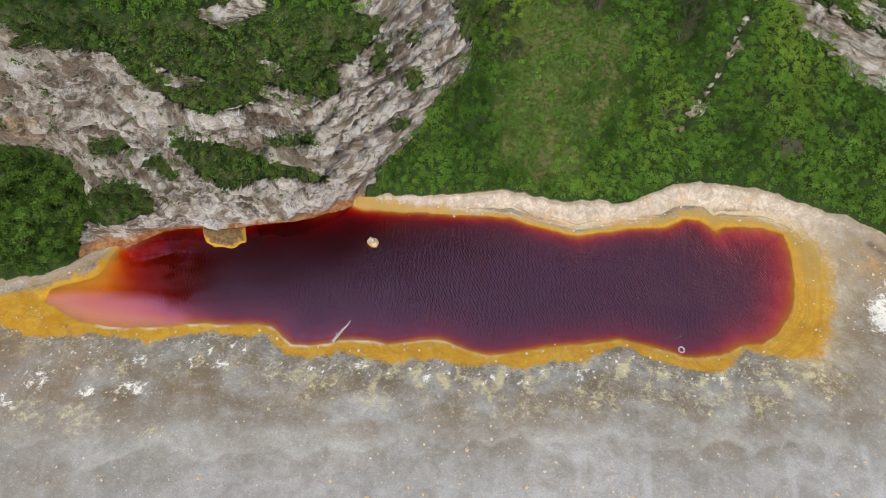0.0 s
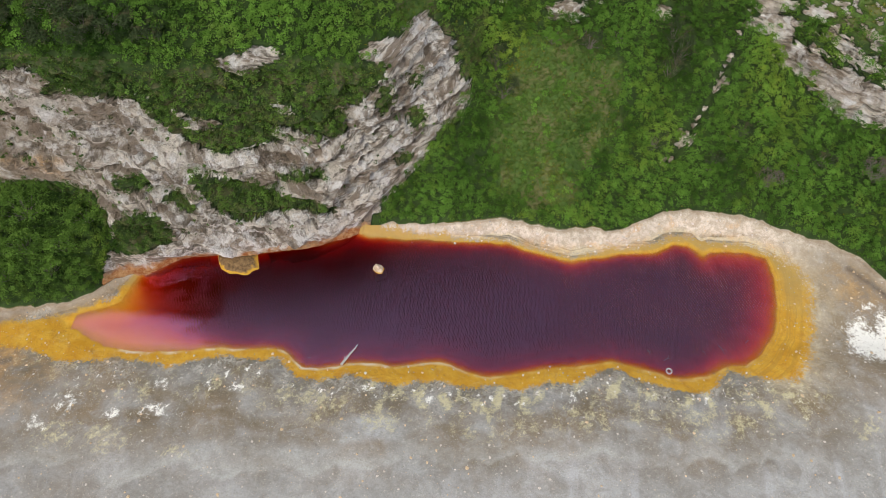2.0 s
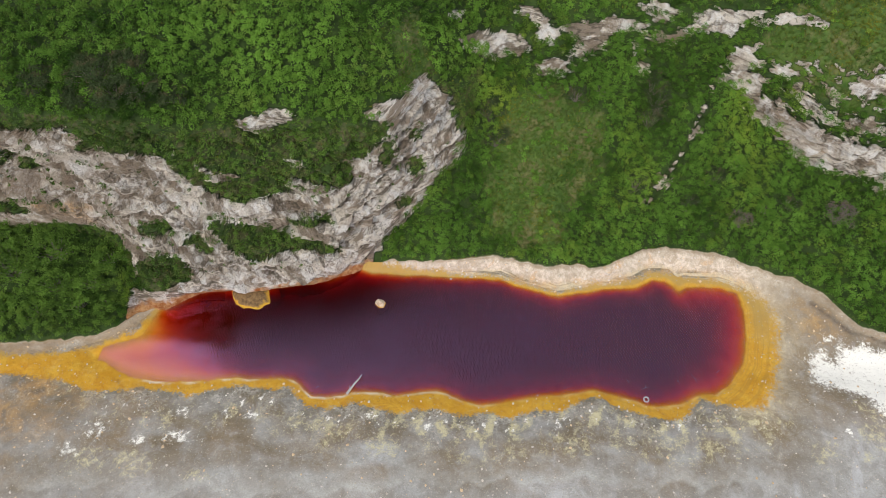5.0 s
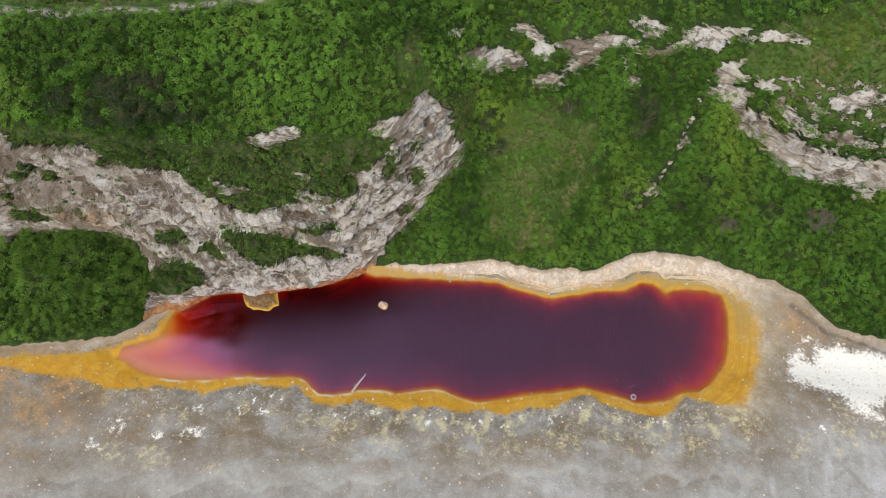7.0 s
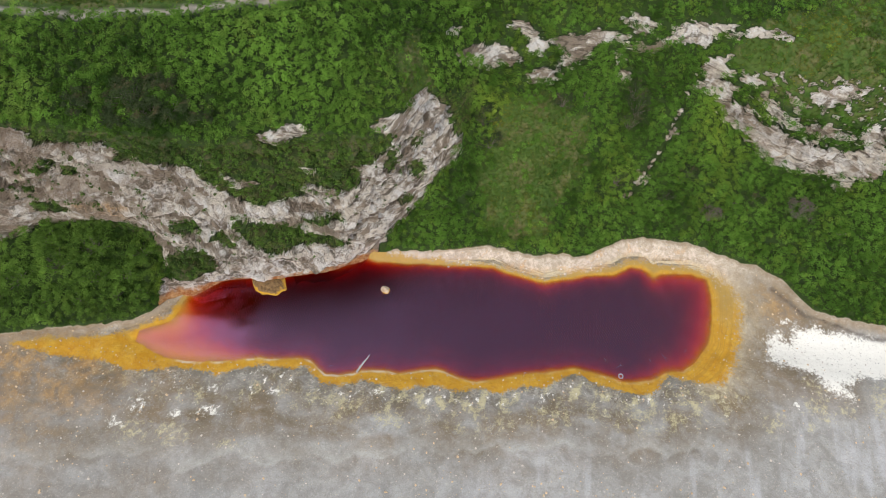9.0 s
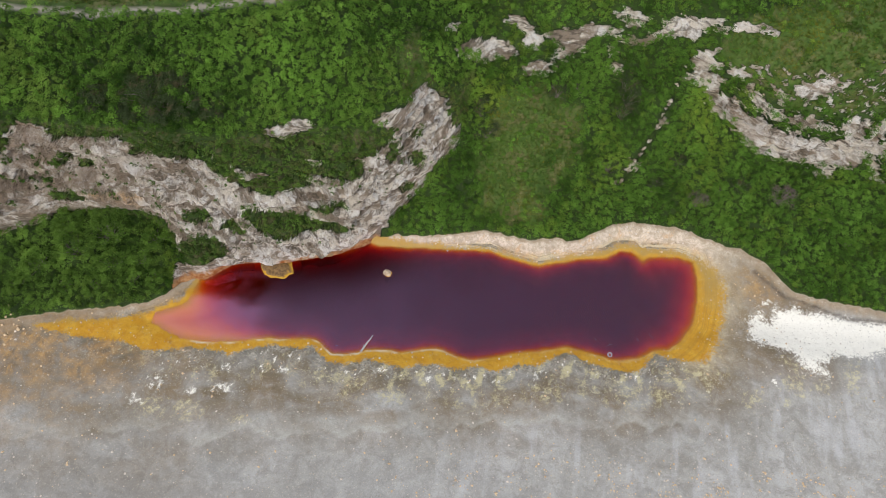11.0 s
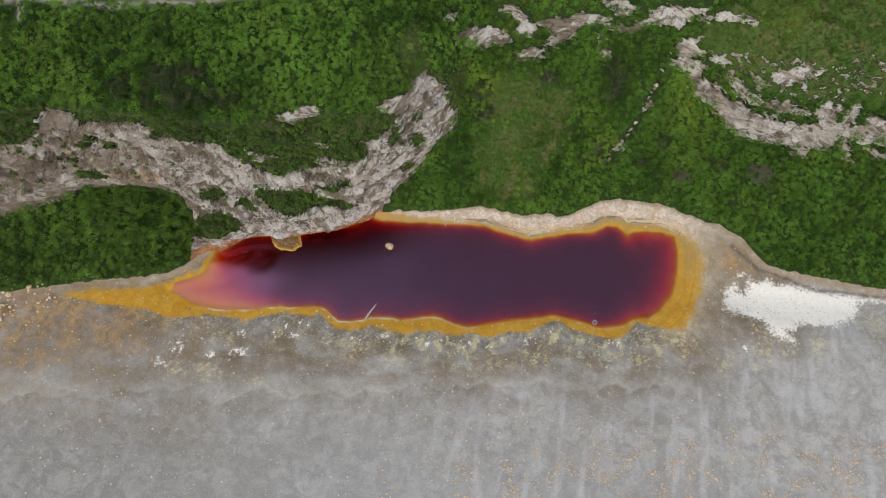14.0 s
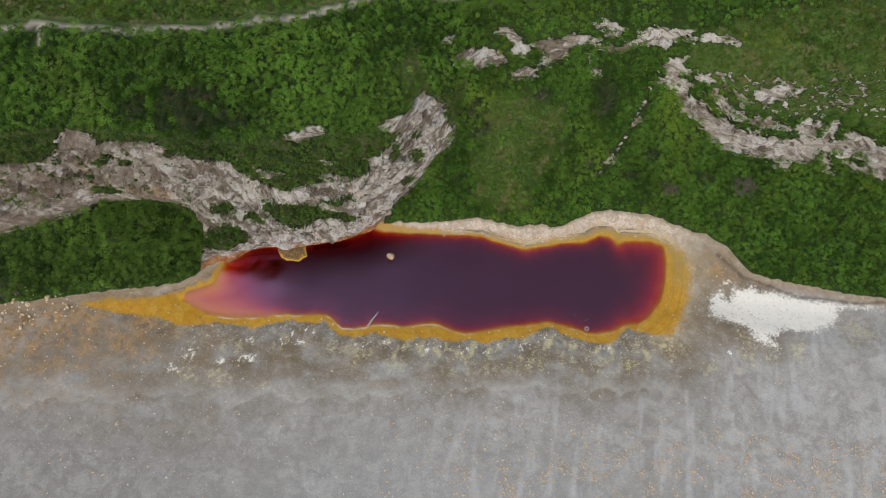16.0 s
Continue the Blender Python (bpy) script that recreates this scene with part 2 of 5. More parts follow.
# top: brow, shoulder, plateau
t = np.linspace(0, 1, N_D + 1)[1:, None]
cut = 0.5
u1, u2 = np.clip(t / cut, 0, 1), np.clip((t - cut) / (1 - cut), 0, 1)
YD = ty + (hy - ty) * u1 + (86 - hy) * u2
ZD = tz + (hz - tz) * (1.35 * u1 - 0.35 * u1 ** 2) + 2.5 * u2
XD = np.broadcast_to(XS, YD.shape)
ZD = ZD + (wobble(XD, YD, 6.0, 0.5) + wobble(XD, YD, 1.9, 0.42, 2.2) * ease(line_distance(XD, YD, TRAIL), 0.6, 1.6)) * ease(t, 0, 0.2)
YN = np.array([95.0, 120, 200, 450, 1500])[:, None] * np.ones_like(XS)
ZN = ZD[-1] + wobble(np.broadcast_to(XS, YN.shape), YN, 40, 1.0)
GY = np.concatenate([YS, YA, YB, YC, YD, YN])
GZ = np.concatenate([ZS, ZA, ZB, ZC, ZD, ZN])
GX = np.broadcast_to(XS, GY.shape).copy()
R_A = len(YS)
R_B = R_A + N_A - 1
R_C = R_B + N_B
R_D = R_C + N_C
ROWS_ALL, COLS = GY.shape


def facing(gx, gy, gz):
    p = np.stack([gx, gy, gz], -1)
    n = np.cross(np.gradient(p, axis=1), np.gradient(p, axis=0))
    return n / (np.linalg.norm(n, axis=-1, keepdims=True) + 1e-12)


def bedding(px, pz):
    """Height across the tilted beds: they sink eastwards, and rise again at the headland's nose."""
    return pz + np.where(px < -14, 0.24 * (px + 14), -0.42 * (np.minimum(px, 0) + 14))


# broken, bedded relief on the rock
NRM = facing(GX, GY, GZ)
rise = np.zeros_like(GY)
rise[R_C:R_D + 1] = np.linspace(0, 1, N_C + 1)[:, None]
steep = np.minimum(1, (l1 + l2) / 12)[None, :]
in_rock = (ease(rise, 0.0, 0.26) * (1 - ease(rise, 0.9, 1.0)) * steep) * (rise > 0)
flat = xyz(GX[R_C:R_D + 1], GY[R_C:R_D + 1], GZ[R_C:R_D + 1])
along = flat[:, 0] + 0.7 * flat[:, 1]
dip = bedding(flat[:, 0], flat[:, 2]) + 0.9 * grain(flat / 6) + 0.25 * grain(flat / 1.9)
tilted = np.stack([flat[:, 0], flat[:, 1], dip], 1) + 0.3 * np.stack([grain(flat / 1.3 + k * 9) for k in range(3)], 1)


def stepped(v, k, soft=0.2):
    """Values gathered into steps, k to the unit, with short risers between them."""
    b = np.floor(v * k)
    return (b + ease(v * k - b, 0.5 - soft, 0.5 + soft)) / k


bulk = 0.45 * fractal(flat / np.array([5.0, 5.0, 4.0]), 3) + 0.28 * stepped(fractal(flat / np.array([4.0, 4.0, 3.0]) + 11, 3), 2.5)
east = ease(flat[:, 0], -1, 6)
lens = fractal(xyz(along / 6.5, dip / 0.95, 3), 3)
strata = (1 - 0.6 * east) * (0.35 * lens + 0.6 * stepped(lens, 2.2, 0.16) + 0.22 * stepped(grain(xyz(along / 2.6, dip / 0.5, 8)), 2.0, 0.2)) + 0.4 * east * fractal(flat / 1.9 + 60, 3)
saw = (dip / 2.1 + 0.8 * grain(xyz(along / 5, dip / 3, 1))) % 1.0
ledges = (0.95 - 0.35 * east) * (saw - ease(saw, 0.8, 1.0) - 0.4) * (0.3 + 1.0 * np.clip(0.5 + grain(xyz(along / 3.5, dip / 2, 5)), 0, 1))
saw = (dip / 0.83 + 0.7 * grain(xyz(along / 2.8, dip / 1.6, 21))) % 1.0
ledges += 0.42 * (saw - ease(saw, 0.75, 1.0) - 0.4) * np.clip(0.35 + grain(xyz(along / 2.2, dip / 1.5, 25)), 0, 1)
big, big_joint = blocks(tilted / np.array([3.6, 3.6, 1.3]))
small, small_joint = blocks(tilted / np.array([1.3, 1.3, 0.6]) + 31)
beds = 0.45 * big - 0.4 * big_joint + 0.24 * small - 0.22 * small_joint
chips = 0.12 * fractal(flat / 0.8 + 40, 2, 0.6)
move = (bulk + strata + ledges + beds + chips).reshape(N_C + 1, COLS) * in_rock[R_C:R_D + 1] * (1 - 0.35 * ease(XS, -10, -7.5) * ease(-XS, 0, 2))
# worn hollow along the water line
move += 0.5 * np.exp(-((rise[R_C:R_D + 1] - 0.13) / 0.06) ** 2) * ((XS > -31) & (XS < -9))
move -= 0.35 * np.exp(-((rise[R_C:R_D + 1] - 0.05) / 0.035) ** 2) * ((XS > -31) & (XS < -9))
push = NRM[R_C:R_D + 1].copy()
push[..., 2] *= 0.45
for arr, k in ((GX, 0), (GY, 1), (GZ, 2)):
    arr[R_C:R_D + 1] += move * push[..., k]
NRM = facing(GX, GY, GZ)

# ---- what covers the land ----
# outlines of what covers the steep land, over x and the rise (y + z)
ROCK_TOP = [(-47.9, 49.3), (-44.6, 55.8), (-43.1, 55.7), (-42.3, 55.3), (-42.1, 53.8), (-41.7, 53.4), (-40.6, 54.3), (-39.4, 54.4), (-38.6, 54.9), (-37.8, 54.6), (-36.8, 55.1), (-34.7, 55.8), (-34.3, 54.5), (-34.5, 52.9), (-33.3, 53.1), (-32.7, 54.8), (-32.3, 54.1), (-31.9, 53.0), (-30.6, 53.3), (-28.7, 53.6), (-27.1, 53.7), (-26.3, 53.2), (-25.8, 51.8), (-24.5, 51.4), (-24.0, 49.8), (-22.9, 48.9), (-20.8, 49.0), (-19.4, 49.7), (-17.4, 50.7), (-15.7, 50.9), (-16.8, 51.6), (-17.4, 52.4), (-16.1, 52.7), (-14.1, 52.2), (-13.1, 51.7)]
ROCK_NOSE = [(-11.7, 53.0), (-11.8, 54.9), (-10.5, 56.5), (-9.6, 58.3), (-8.7, 59.7), (-8.5, 61.3), (-10.1, 61.5), (-10.8, 62.1), (-8.7, 64.3), (-7.7, 64.8), (-7.3, 66.5), (-6.4, 67.8), (-6.0, 68.2), (-5.1, 66.9), (-3.8, 65.8), (-3.3, 63.3), (-2.7, 61.8), (-1.9, 61.4), (-1.9, 59.3), (-2.6, 56.5), (-3.9, 55.4), (-4.5, 53.6), (-5.4, 51.6), (-5.4, 49.6), (-6.7, 47.8), (-7.9, 45.4), (-8.5, 43.9), (-9.1, 42.4), (-10.4, 40.7)]
ROCK_FOOT = [(-11.5, 37.0), (-14.0, 34.0), (-20.0, 32.0), (-28.0, 28.5), (-32.3, 28.5)]
ROCK_SCRUB = [(-32.3, 33.6), (-31.9, 37.2), (-32.1, 39.7), (-33.1, 40.9), (-34.3, 41.2), (-36.0, 41.5), (-36.8, 41.8), (-40.1, 41.2), (-43.2, 40.2), (-45.5, 39.7), (-46.6, 38.6), (-48.3, 36.9)] + [(-62.0, 30.0), (-62.0, 46.0)]
ROCK_BITS = [[(-21.6, 59.4), (-20.4, 59.5), (-19.2, 60.1), (-18.5, 61.0), (-17.7, 61.4), (-16.7, 61.1), (-15.9, 60.9), (-16.7, 60.2), (-17.9, 59.2), (-19.4, 58.1), (-20.4, 58.1), (-21.0, 58.8)],
        [(-24.0, 53.0), (-23.6, 52.8), (-22.6, 52.4), (-21.4, 52.8), (-20.7, 52.3), (-21.7, 51.4), (-22.8, 51.0), (-23.7, 51.6)],
        [(-17.1, 55.3), (-15.5, 55.6), (-15.4, 54.6), (-16.9, 54.6)],
        [(-26.7, 54.4), (-26.0, 54.8), (-26.0, 54.3)],
        [(-12.0, 56.0), (-11.0, 56.2), (-10.3, 56.6), (-11.2, 55.2), (-11.8, 55.4)]]
ROCK_BAND = [[(-5.0, 76.9), (-3.6, 77.3), (-3.8, 76.0), (-5.0, 75.9)],
        [(-3.8, 73.9), (-2.3, 75.0), (0.3, 75.6), (3.0, 74.5), (2.4, 73.7), (0.1, 72.3), (-1.7, 72.4), (-3.4, 72.6)],
        [(1.8, 78.9), (3.0, 79.8), (4.4, 78.4), (5.2, 77.2), (5.9, 77.1), (5.2, 75.2), (3.6, 75.6), (4.0, 77.3)],
        [(6.1, 77.5), (9.1, 78.9), (11.4, 80.0), (14.5, 80.2), (13.4, 79.4), (11.2, 78.4), (10.1, 76.0), (8.7, 74.5), (7.4, 74.6), (8.1, 76.4)],
        [(4.4, 72.0), (6.5, 73.4), (7.5, 73.2), (7.3, 71.7), (4.8, 71.0)]]
ROCK_BAND_EAST = [[(13.8, 82.4), (15.3, 83.4), (17.1, 82.4), (16.5, 81.0), (15.3, 81.0)],
        [(14.5, 78.6), (17.5, 79.2), (18.4, 80.1), (19.8, 81.7), (19.2, 82.2), (21.2, 83.3), (23.3, 83.0), (26.1, 83.9), (24.3, 82.7), (23.1, 80.4), (21.6, 80.8), (19.4, 80.2), (18.2, 78.6), (16.3, 78.2)],
        [(25.1, 82.0), (28.2, 83.5), (30.5, 83.4), (30.9, 82.5), (28.6, 82.7)],
        [(14.5, 74.2), (15.5, 74.4), (15.7, 73.1), (14.7, 73.0)],
        [(23.3, 76.6), (23.9, 78.5), (25.7, 79.0), (25.3, 77.5), (26.4, 76.8), (25.1, 75.7), (26.7, 74.8), (27.3, 72.5), (26.7, 71.8), (25.6, 73.2), (23.7, 73.5), (23.1, 74.1), (24.3, 75.1)],
        [(27.4, 77.5), (28.6, 76.4), (29.2, 75.3), (28.2, 75.7)]]
ROCK_EAST = [(26.5, 71.7), (28.2, 71.9), (30.5, 70.0), (32.4, 69.2), (34.6, 68.3), (37.8, 67.2), (41.5, 67.2), (42.7, 68.5), (41.1, 70.4), (42.1, 72.0), (43.4, 71.3), (44.4, 68.1), (45.0, 70.2), (45.2, 73.1), (45.8, 72.8), (46.2, 70.7), (46.0, 68.4), (47.5, 68.6), (47.7, 70.9), (48.9, 70.7), (52.9, 69.1), (54.9, 69.1), (57.7, 68.8), (61.8, 60.4), (55.2, 63.2), (54.0, 63.2), (51.2, 64.3), (47.6, 66.4), (46.5, 66.6), (44.8, 63.6), (41.7, 62.8), (38.4, 63.4), (35.8, 63.2), (33.3, 64.3), (30.7, 66.8), (29.0, 68.8), (27.5, 69.7)]
ROCK_EAST_BITS = [[(29.8, 74.6), (31.6, 72.6), (34.6, 70.5), (35.2, 69.7), (33.5, 70.0), (31.5, 71.3)],
        [(35.2, 70.0), (37.0, 71.0), (40.3, 70.1), (40.7, 69.1), (37.6, 69.3)],
        [(34.8, 75.2), (36.6, 76.4), (38.7, 77.6), (38.7, 76.4), (37.6, 74.6), (36.4, 73.7), (35.4, 74.2)],
        [(32.9, 74.2), (34.1, 73.8), (34.1, 71.8)],
        [(41.5, 61.6), (43.4, 62.9), (43.4, 61.4)],
        [(46.0, 65.7), (47.2, 65.2), (49.3, 62.0), (48.4, 62.6)],
        [(22.3, 67.2), (22.7, 66.2), (21.8, 64.9), (21.4, 66.0)],
        [(20.6, 61.9), (21.4, 61.9), (21.4, 60.8), (20.8, 60.3)],
        [(19.2, 58.8), (20.2, 59.3), (21.0, 59.2), (20.4, 57.5), (19.8, 56.4)]]
THIN_SOIL = [[(27.0, 72.5), (28.6, 77.0), (31.5, 77.2), (35.0, 77.0), (39.0, 78.0), (42.5, 76.5), (44.0, 73.0), (44.0, 68.5), (38.0, 67.5), (33.0, 69.0), (29.0, 71.5)],
        [(-14.6, 59.7), (-13.2, 60.1), (-12.3, 59.3), (-13.0, 58.5), (-14.0, 59.0)],
        [(12.4, 77.2), (14.2, 77.9), (14.3, 76.8), (13.2, 75.6)],
        [(42.5, 77.9), (43.8, 80.5), (46.4, 80.5), (49.1, 82.0), (52.4, 82.7), (54.6, 74.5), (50.3, 75.1), (47.5, 75.0), (44.4, 75.6)]]
TUFTS = [[(-30.2, 43.7), (-29.6, 44.2), (-27.4, 44.9), (-26.9, 44.8), (-27.8, 42.8), (-28.6, 42.5), (-30.0, 42.4)],
        [(-23.7, 45.7), (-23.1, 45.9), (-21.2, 45.7), (-18.9, 45.0), (-16.9, 43.7), (-14.5, 43.7), (-12.4, 42.5), (-12.9, 41.8), (-15.5, 42.2), (-17.8, 41.5), (-19.3, 40.3), (-20.5, 39.8), (-21.4, 40.6), (-21.7, 41.2), (-22.6, 41.5), (-23.0, 42.9), (-23.5, 43.9)],
        [(-26.2, 42.7), (-25.3, 43.3), (-24.4, 42.9), (-23.9, 41.6), (-24.6, 40.5), (-25.9, 40.6)],
        [(-31.4, 37.9), (-29.3, 39.2), (-27.1, 39.6), (-26.7, 37.9), (-26.6, 35.6), (-28.6, 34.2), (-31.5, 33.3), (-32.1, 34.4)]]
TUFTS_SMALL = [[(-41.4, 51.7), (-41.3, 51.2), (-42.2, 49.3), (-43.0, 49.0)],
        [(-40.6, 50.6), (-38.6, 51.5), (-38.4, 50.2), (-40.5, 49.2)],
        [(-44.6, 47.2), (-44.9, 46.5), (-45.0, 45.4), (-45.6, 45.5)],
        [(-17.1, 46.7), (-14.4, 47.7), (-13.2, 47.8), (-13.5, 46.8), (-16.8, 46.0)],
        [(-9.1, 56.7), (-8.8, 58.8), (-7.8, 58.8), (-8.1, 56.8), (-8.7, 55.6)],
        [(-6.8, 56.1), (-6.4, 57.1), (-5.5, 56.4), (-5.7, 54.5), (-6.4, 54.7), (-6.8, 55.2)]]
TUFTS_EDGE = [[(-7.3, 60.4), (-6.6, 61.3), (-6.0, 60.4), (-6.4, 59.5), (-6.9, 59.9)],
        [(-45.7, 43.1), (-44.2, 44.1), (-42.6, 43.7), (-42.4, 42.4), (-43.8, 41.9), (-45.3, 41.9)],
        [(-8.1, 49.9), (-7.0, 51.2), (-6.3, 51.0), (-6.6, 50.1), (-7.6, 49.1)],
        [(49.1, 66.5), (52.0, 66.2), (52.6, 64.6), (50.6, 64.7)],
        [(50.6, 70.4), (52.8, 71.5), (54.1, 69.4), (52.0, 69.1)]]
STAIN = [(-41.6, 44.1), (-39.0, 44.6), (-35.1, 45.3), (-36.1, 42.5), (-38.7, 42.6), (-40.9, 43.1)]
SHORT_GRASS = [[(1.1, 64.7), (3.0, 68.6), (8.3, 70.2), (12.0, 66.3), (12.8, 58.5), (12.6, 55.3), (9.7, 52.1), (10.0, 46.3), (4.8, 45.3), (2.0, 47.9), (0.9, 56.7)],
        [(25.7, 79.4), (28.4, 84.0), (32.1, 86.8), (41.3, 92.0), (48.9, 93.7), (55.3, 91.1), (57.5, 74.5), (51.8, 72.6), (43.8, 73.4), (39.3, 71.8), (34.6, 72.0), (29.2, 75.7)],
        [(-9.5, 73.6), (-7.9, 75.0), (-6.0, 72.0), (-5.2, 68.3), (-7.9, 65.9), (-9.1, 69.0)]]
STREAM = [(36.5, 42.6), (38.2, 41.2), (39.9, 39.7), (41.6, 39.5), (43.6, 39.0), (45.6, 38.4), (47.7, 38.0), (49.8, 38.3), (51.8, 38.4), (55.5, 38.5), (58.9, 39.2), (70, 39.5)]
# pale salt and sulphur blooms on the grey flat: x, y, half width, half depth, whiteness
BLOOM = [(-17.1, 21.2, 0.6, 0.5, 1), (-23.0, 18.2, 1.6, 0.6, 1), (-30.3, 17.6, 0.8, 1.1, 1), (-26.3, 17.3, 0.7, 0.6, 1), (-31.9, 15.4, 1.0, 0.7, 0.8), (-1.1, 22.9, 0.8, 0.4, 1),
         (-6.3, 23.0, 0.8, 0.4, 0.8), (-12.7, 21.3, 1.3, 0.9, 0), (1.9, 21.8, 0.4, 0.7, 0), (4.3, 22.2, 0.5, 1.1, 0), (12.0, 23.2, 0.6, 1.4, 0),
         (13.4, 23.5, 0.7, 1.1, 0), (17.2, 24.2, 0.8, 1.0, 0.3), (10.8, 25.0, 0.3, 0.8, 1), (25.7, 27.8, 1.2, 1.3, 0), (30.4, 27.8, 1.0, 1.8, 0.4), (-19.5, 21.2, 0.3, 0.6, 1),
         (-26.1, 15.4, 1.9, 1.3, 0), (-30.2, 14.8, 1.6, 1.2, 0), (-4.6, 20.2, 1.7, 1.2, 0), (-9.2, 20.9, 1.4, 0.8, 0), (-20.0, 15.2, 1.3, 0.5, 0), (-23.9, 20.6, 1.2, 0.4, 0.8),
         (7.2, 23.4, 0.7, 1.0, 0), (20.4, 25.4, 1.2, 0.8, 0), (40.0, 28.6, 1.6, 1.4, 0), (46.5, 30.4, 1.2, 1.8, 0), (35.2, 26.4, 1.3, 0.9, 0), (55.0, 34.0, 2.4, 1.8, 0),
         (37.8, 38.9, 0.4, 0.5, 1), (37.8, 28.6, 0.4, 0.5, 1), (39.3, 31.5, 0.8, 0.7, 0), (40.5, 30.6, 0.8, 0.7, 0), (47.5, 32.0, 0.4, 1.4, 0), (54.6, 34.9, 2.5, 1.5, 0), (27.2, 26.2, 0.6, 1.7, 0), (30.2, 27.8, 0.8, 2.2, 0), (38.9, 26.4, 0.6, 0.7, 0), (34.6, 25.5, 0.8, 0.7, 0), (42.8, 28.8, 0.8, 0.8, 0), (24.3, 25.4, 1.0, 1.2, 0), (21.0, 25.3, 0.8, 1.2, 0)]


def within(px, py, outlines):
    """How deep inside the nearest of some outlines, in metres; minus outside."""
    out = np.full(px.shape, -9.0)
    for pts in outlines:
        q = np.array(pts)
        (x0, y0), (x1, y1) = q.min(0) - 2, q.max(0) + 2
        box = (px > x0) & (px < x1) & (py > y0) & (py < y1)
        out[box] = np.maximum(out[box], -rim_distance(px[box], py[box], pts))
    return out


def reach(v, lo, hi):
    return np.clip((v - lo) / (hi - lo), 0, 1)


rows_no = np.arange(ROWS_ALL)[:, None] * np.ones((1, COLS))
on_c = (rows_no > R_C) & (rows_no <= R_D)
over_bank = rows_no > R_B
rag = wobble(GX, GY + GZ, 2.2, 0.6, 2.0) + wobble(GX, GY + GZ * 1.3, 0.6, 0.35, 6.0)
climb = GY + GZ
streak = (0.9 * fractal(xyz(GX / 1.5, GY / 1.5, (GZ + 0.22 * GX) / 0.4), 4)).reshape(GX.shape)
crumb = wobble(GX + 0.5 * GZ, GY + GZ, 0.7, 1.0, 41.0)
solid = within(GX, climb, [ROCK_TOP + ROCK_NOSE + ROCK_FOOT + ROCK_SCRUB, ROCK_EAST] + ROCK_BITS + ROCK_BAND + ROCK_BAND_EAST + ROCK_EAST_BITS)
solid = np.minimum(solid, -within(GX, climb, TUFTS + TUFTS_SMALL + TUFTS_EDGE))
solid = np.maximum(solid, np.minimum(within(GX, climb, THIN_SOIL), 0.5 * crumb + 0.75 * streak + 0.5 * wobble(GX, climb, 0.4, 1.0, 43.0) - 0.8))
solid = np.where((rows_no > R_B) & (rows_no <= R_C + 1) & (GX > -31.2) & (GX < -9.6), 1.0, solid)
ditch = line_distance(GX, GY, TRENCH)
solid = np.maximum(solid, 0.06 - ditch / 0.7)
rough_edge = 1 + 0.7 * ease(GX, -5, 0)
bare = np.where(over_bank, ease(solid + 0.3 * ((GX > 25) | (climb > 71)) * ease(GX, -3, 1) + rough_edge * (0.3 * rag + 0.34 * streak + 0.28 * crumb), -0.2, 0.2), 0.0)
stain = ease(within(GX, climb, [STAIN]) + 0.5 * rag + 0.5 * streak, -0.5, 0.5)
SD = np.full(GY.shape, 60.0)
SD[R_A:R_B + 1] = SA
crust = -rim_distance(GX, GY, CRUST + CRUST_BACK)
crust = (crust + wobble(GX, GY, 1.1, 0.3, 4.0)) / (1 + 1.2 * ease(GX, 28, 31))
crust = reach(crust, -0.6, 0.7) * (rows_no <= R_B + 2) * (1 - ease(GX, -30, -29) * ease(-10.5 - GX, 0, 1) * ease(GY - np.interp(GX, [-30, -10], [28, 36]), 0, 1))
salt = -rim_distance(GX, GY, WHITE_CRUST) + wobble(GX, GY, 1.6, 0.35, 8.0) + wobble(GX, GY, 0.5, 0.35, 8.5)
salt = reach(salt, -0.7, 0.9) * (~over_bank)
sulphur = np.zeros(GY.shape)
clotted = wobble(GX, GY, 0.6, 0.9, 5.0)
for x, y, w, h, whiteness in BLOOM:
    d = ((GX - x) / w) ** 2 + ((GY - y) / h) ** 2
    spot = ease(np.exp(-0.4 * d) + 0.7 * clotted * (d < 7), 0.4, 1.15)
    salt, sulphur = np.maximum(salt, spot * whiteness * 0.72), np.maximum(sulphur, spot * (1 - whiteness) * 0.62)
# drips of sulphur along the south shore
strip = np.exp(-((SD - 3.5) / 2.4) ** 2) * (GY < 31) * (0.4 + 0.6 * ease(GX, -16, 0))
sulphur = np.maximum(sulphur, reach(wobble(GX * 1.15, GY * 0.7, 1.2, 1.0, 7.0) * strip, -0.2, 0.55) * 0.92 * ease(strip, 0.05, 0.4))
salt = np.maximum(salt, ease(wobble(GX, GY * 0.8, 0.55, 1.0, 9.0) * np.exp(-((SD - 2.4) / 1.5) ** 2) * (GY < 31), 0.1, 0.8) * 0.8)
rust = ease(-GX, 20, 40) * np.exp(-(np.maximum(0, bank_y[None, :] - GY - 3) / 8.0) ** 2) * ease(wobble(GX, GY, 3.0, 0.8, 3.0) + wobble(0.5 * GX, GY, 0.9, 0.4, 3.5), -0.8, 0.35) * (~over_bank)
rust = np.maximum(rust, np.exp(-((GX - 37) / 2.6) ** 2 - ((GY - 41) / 2.2) ** 2) * 0.8)
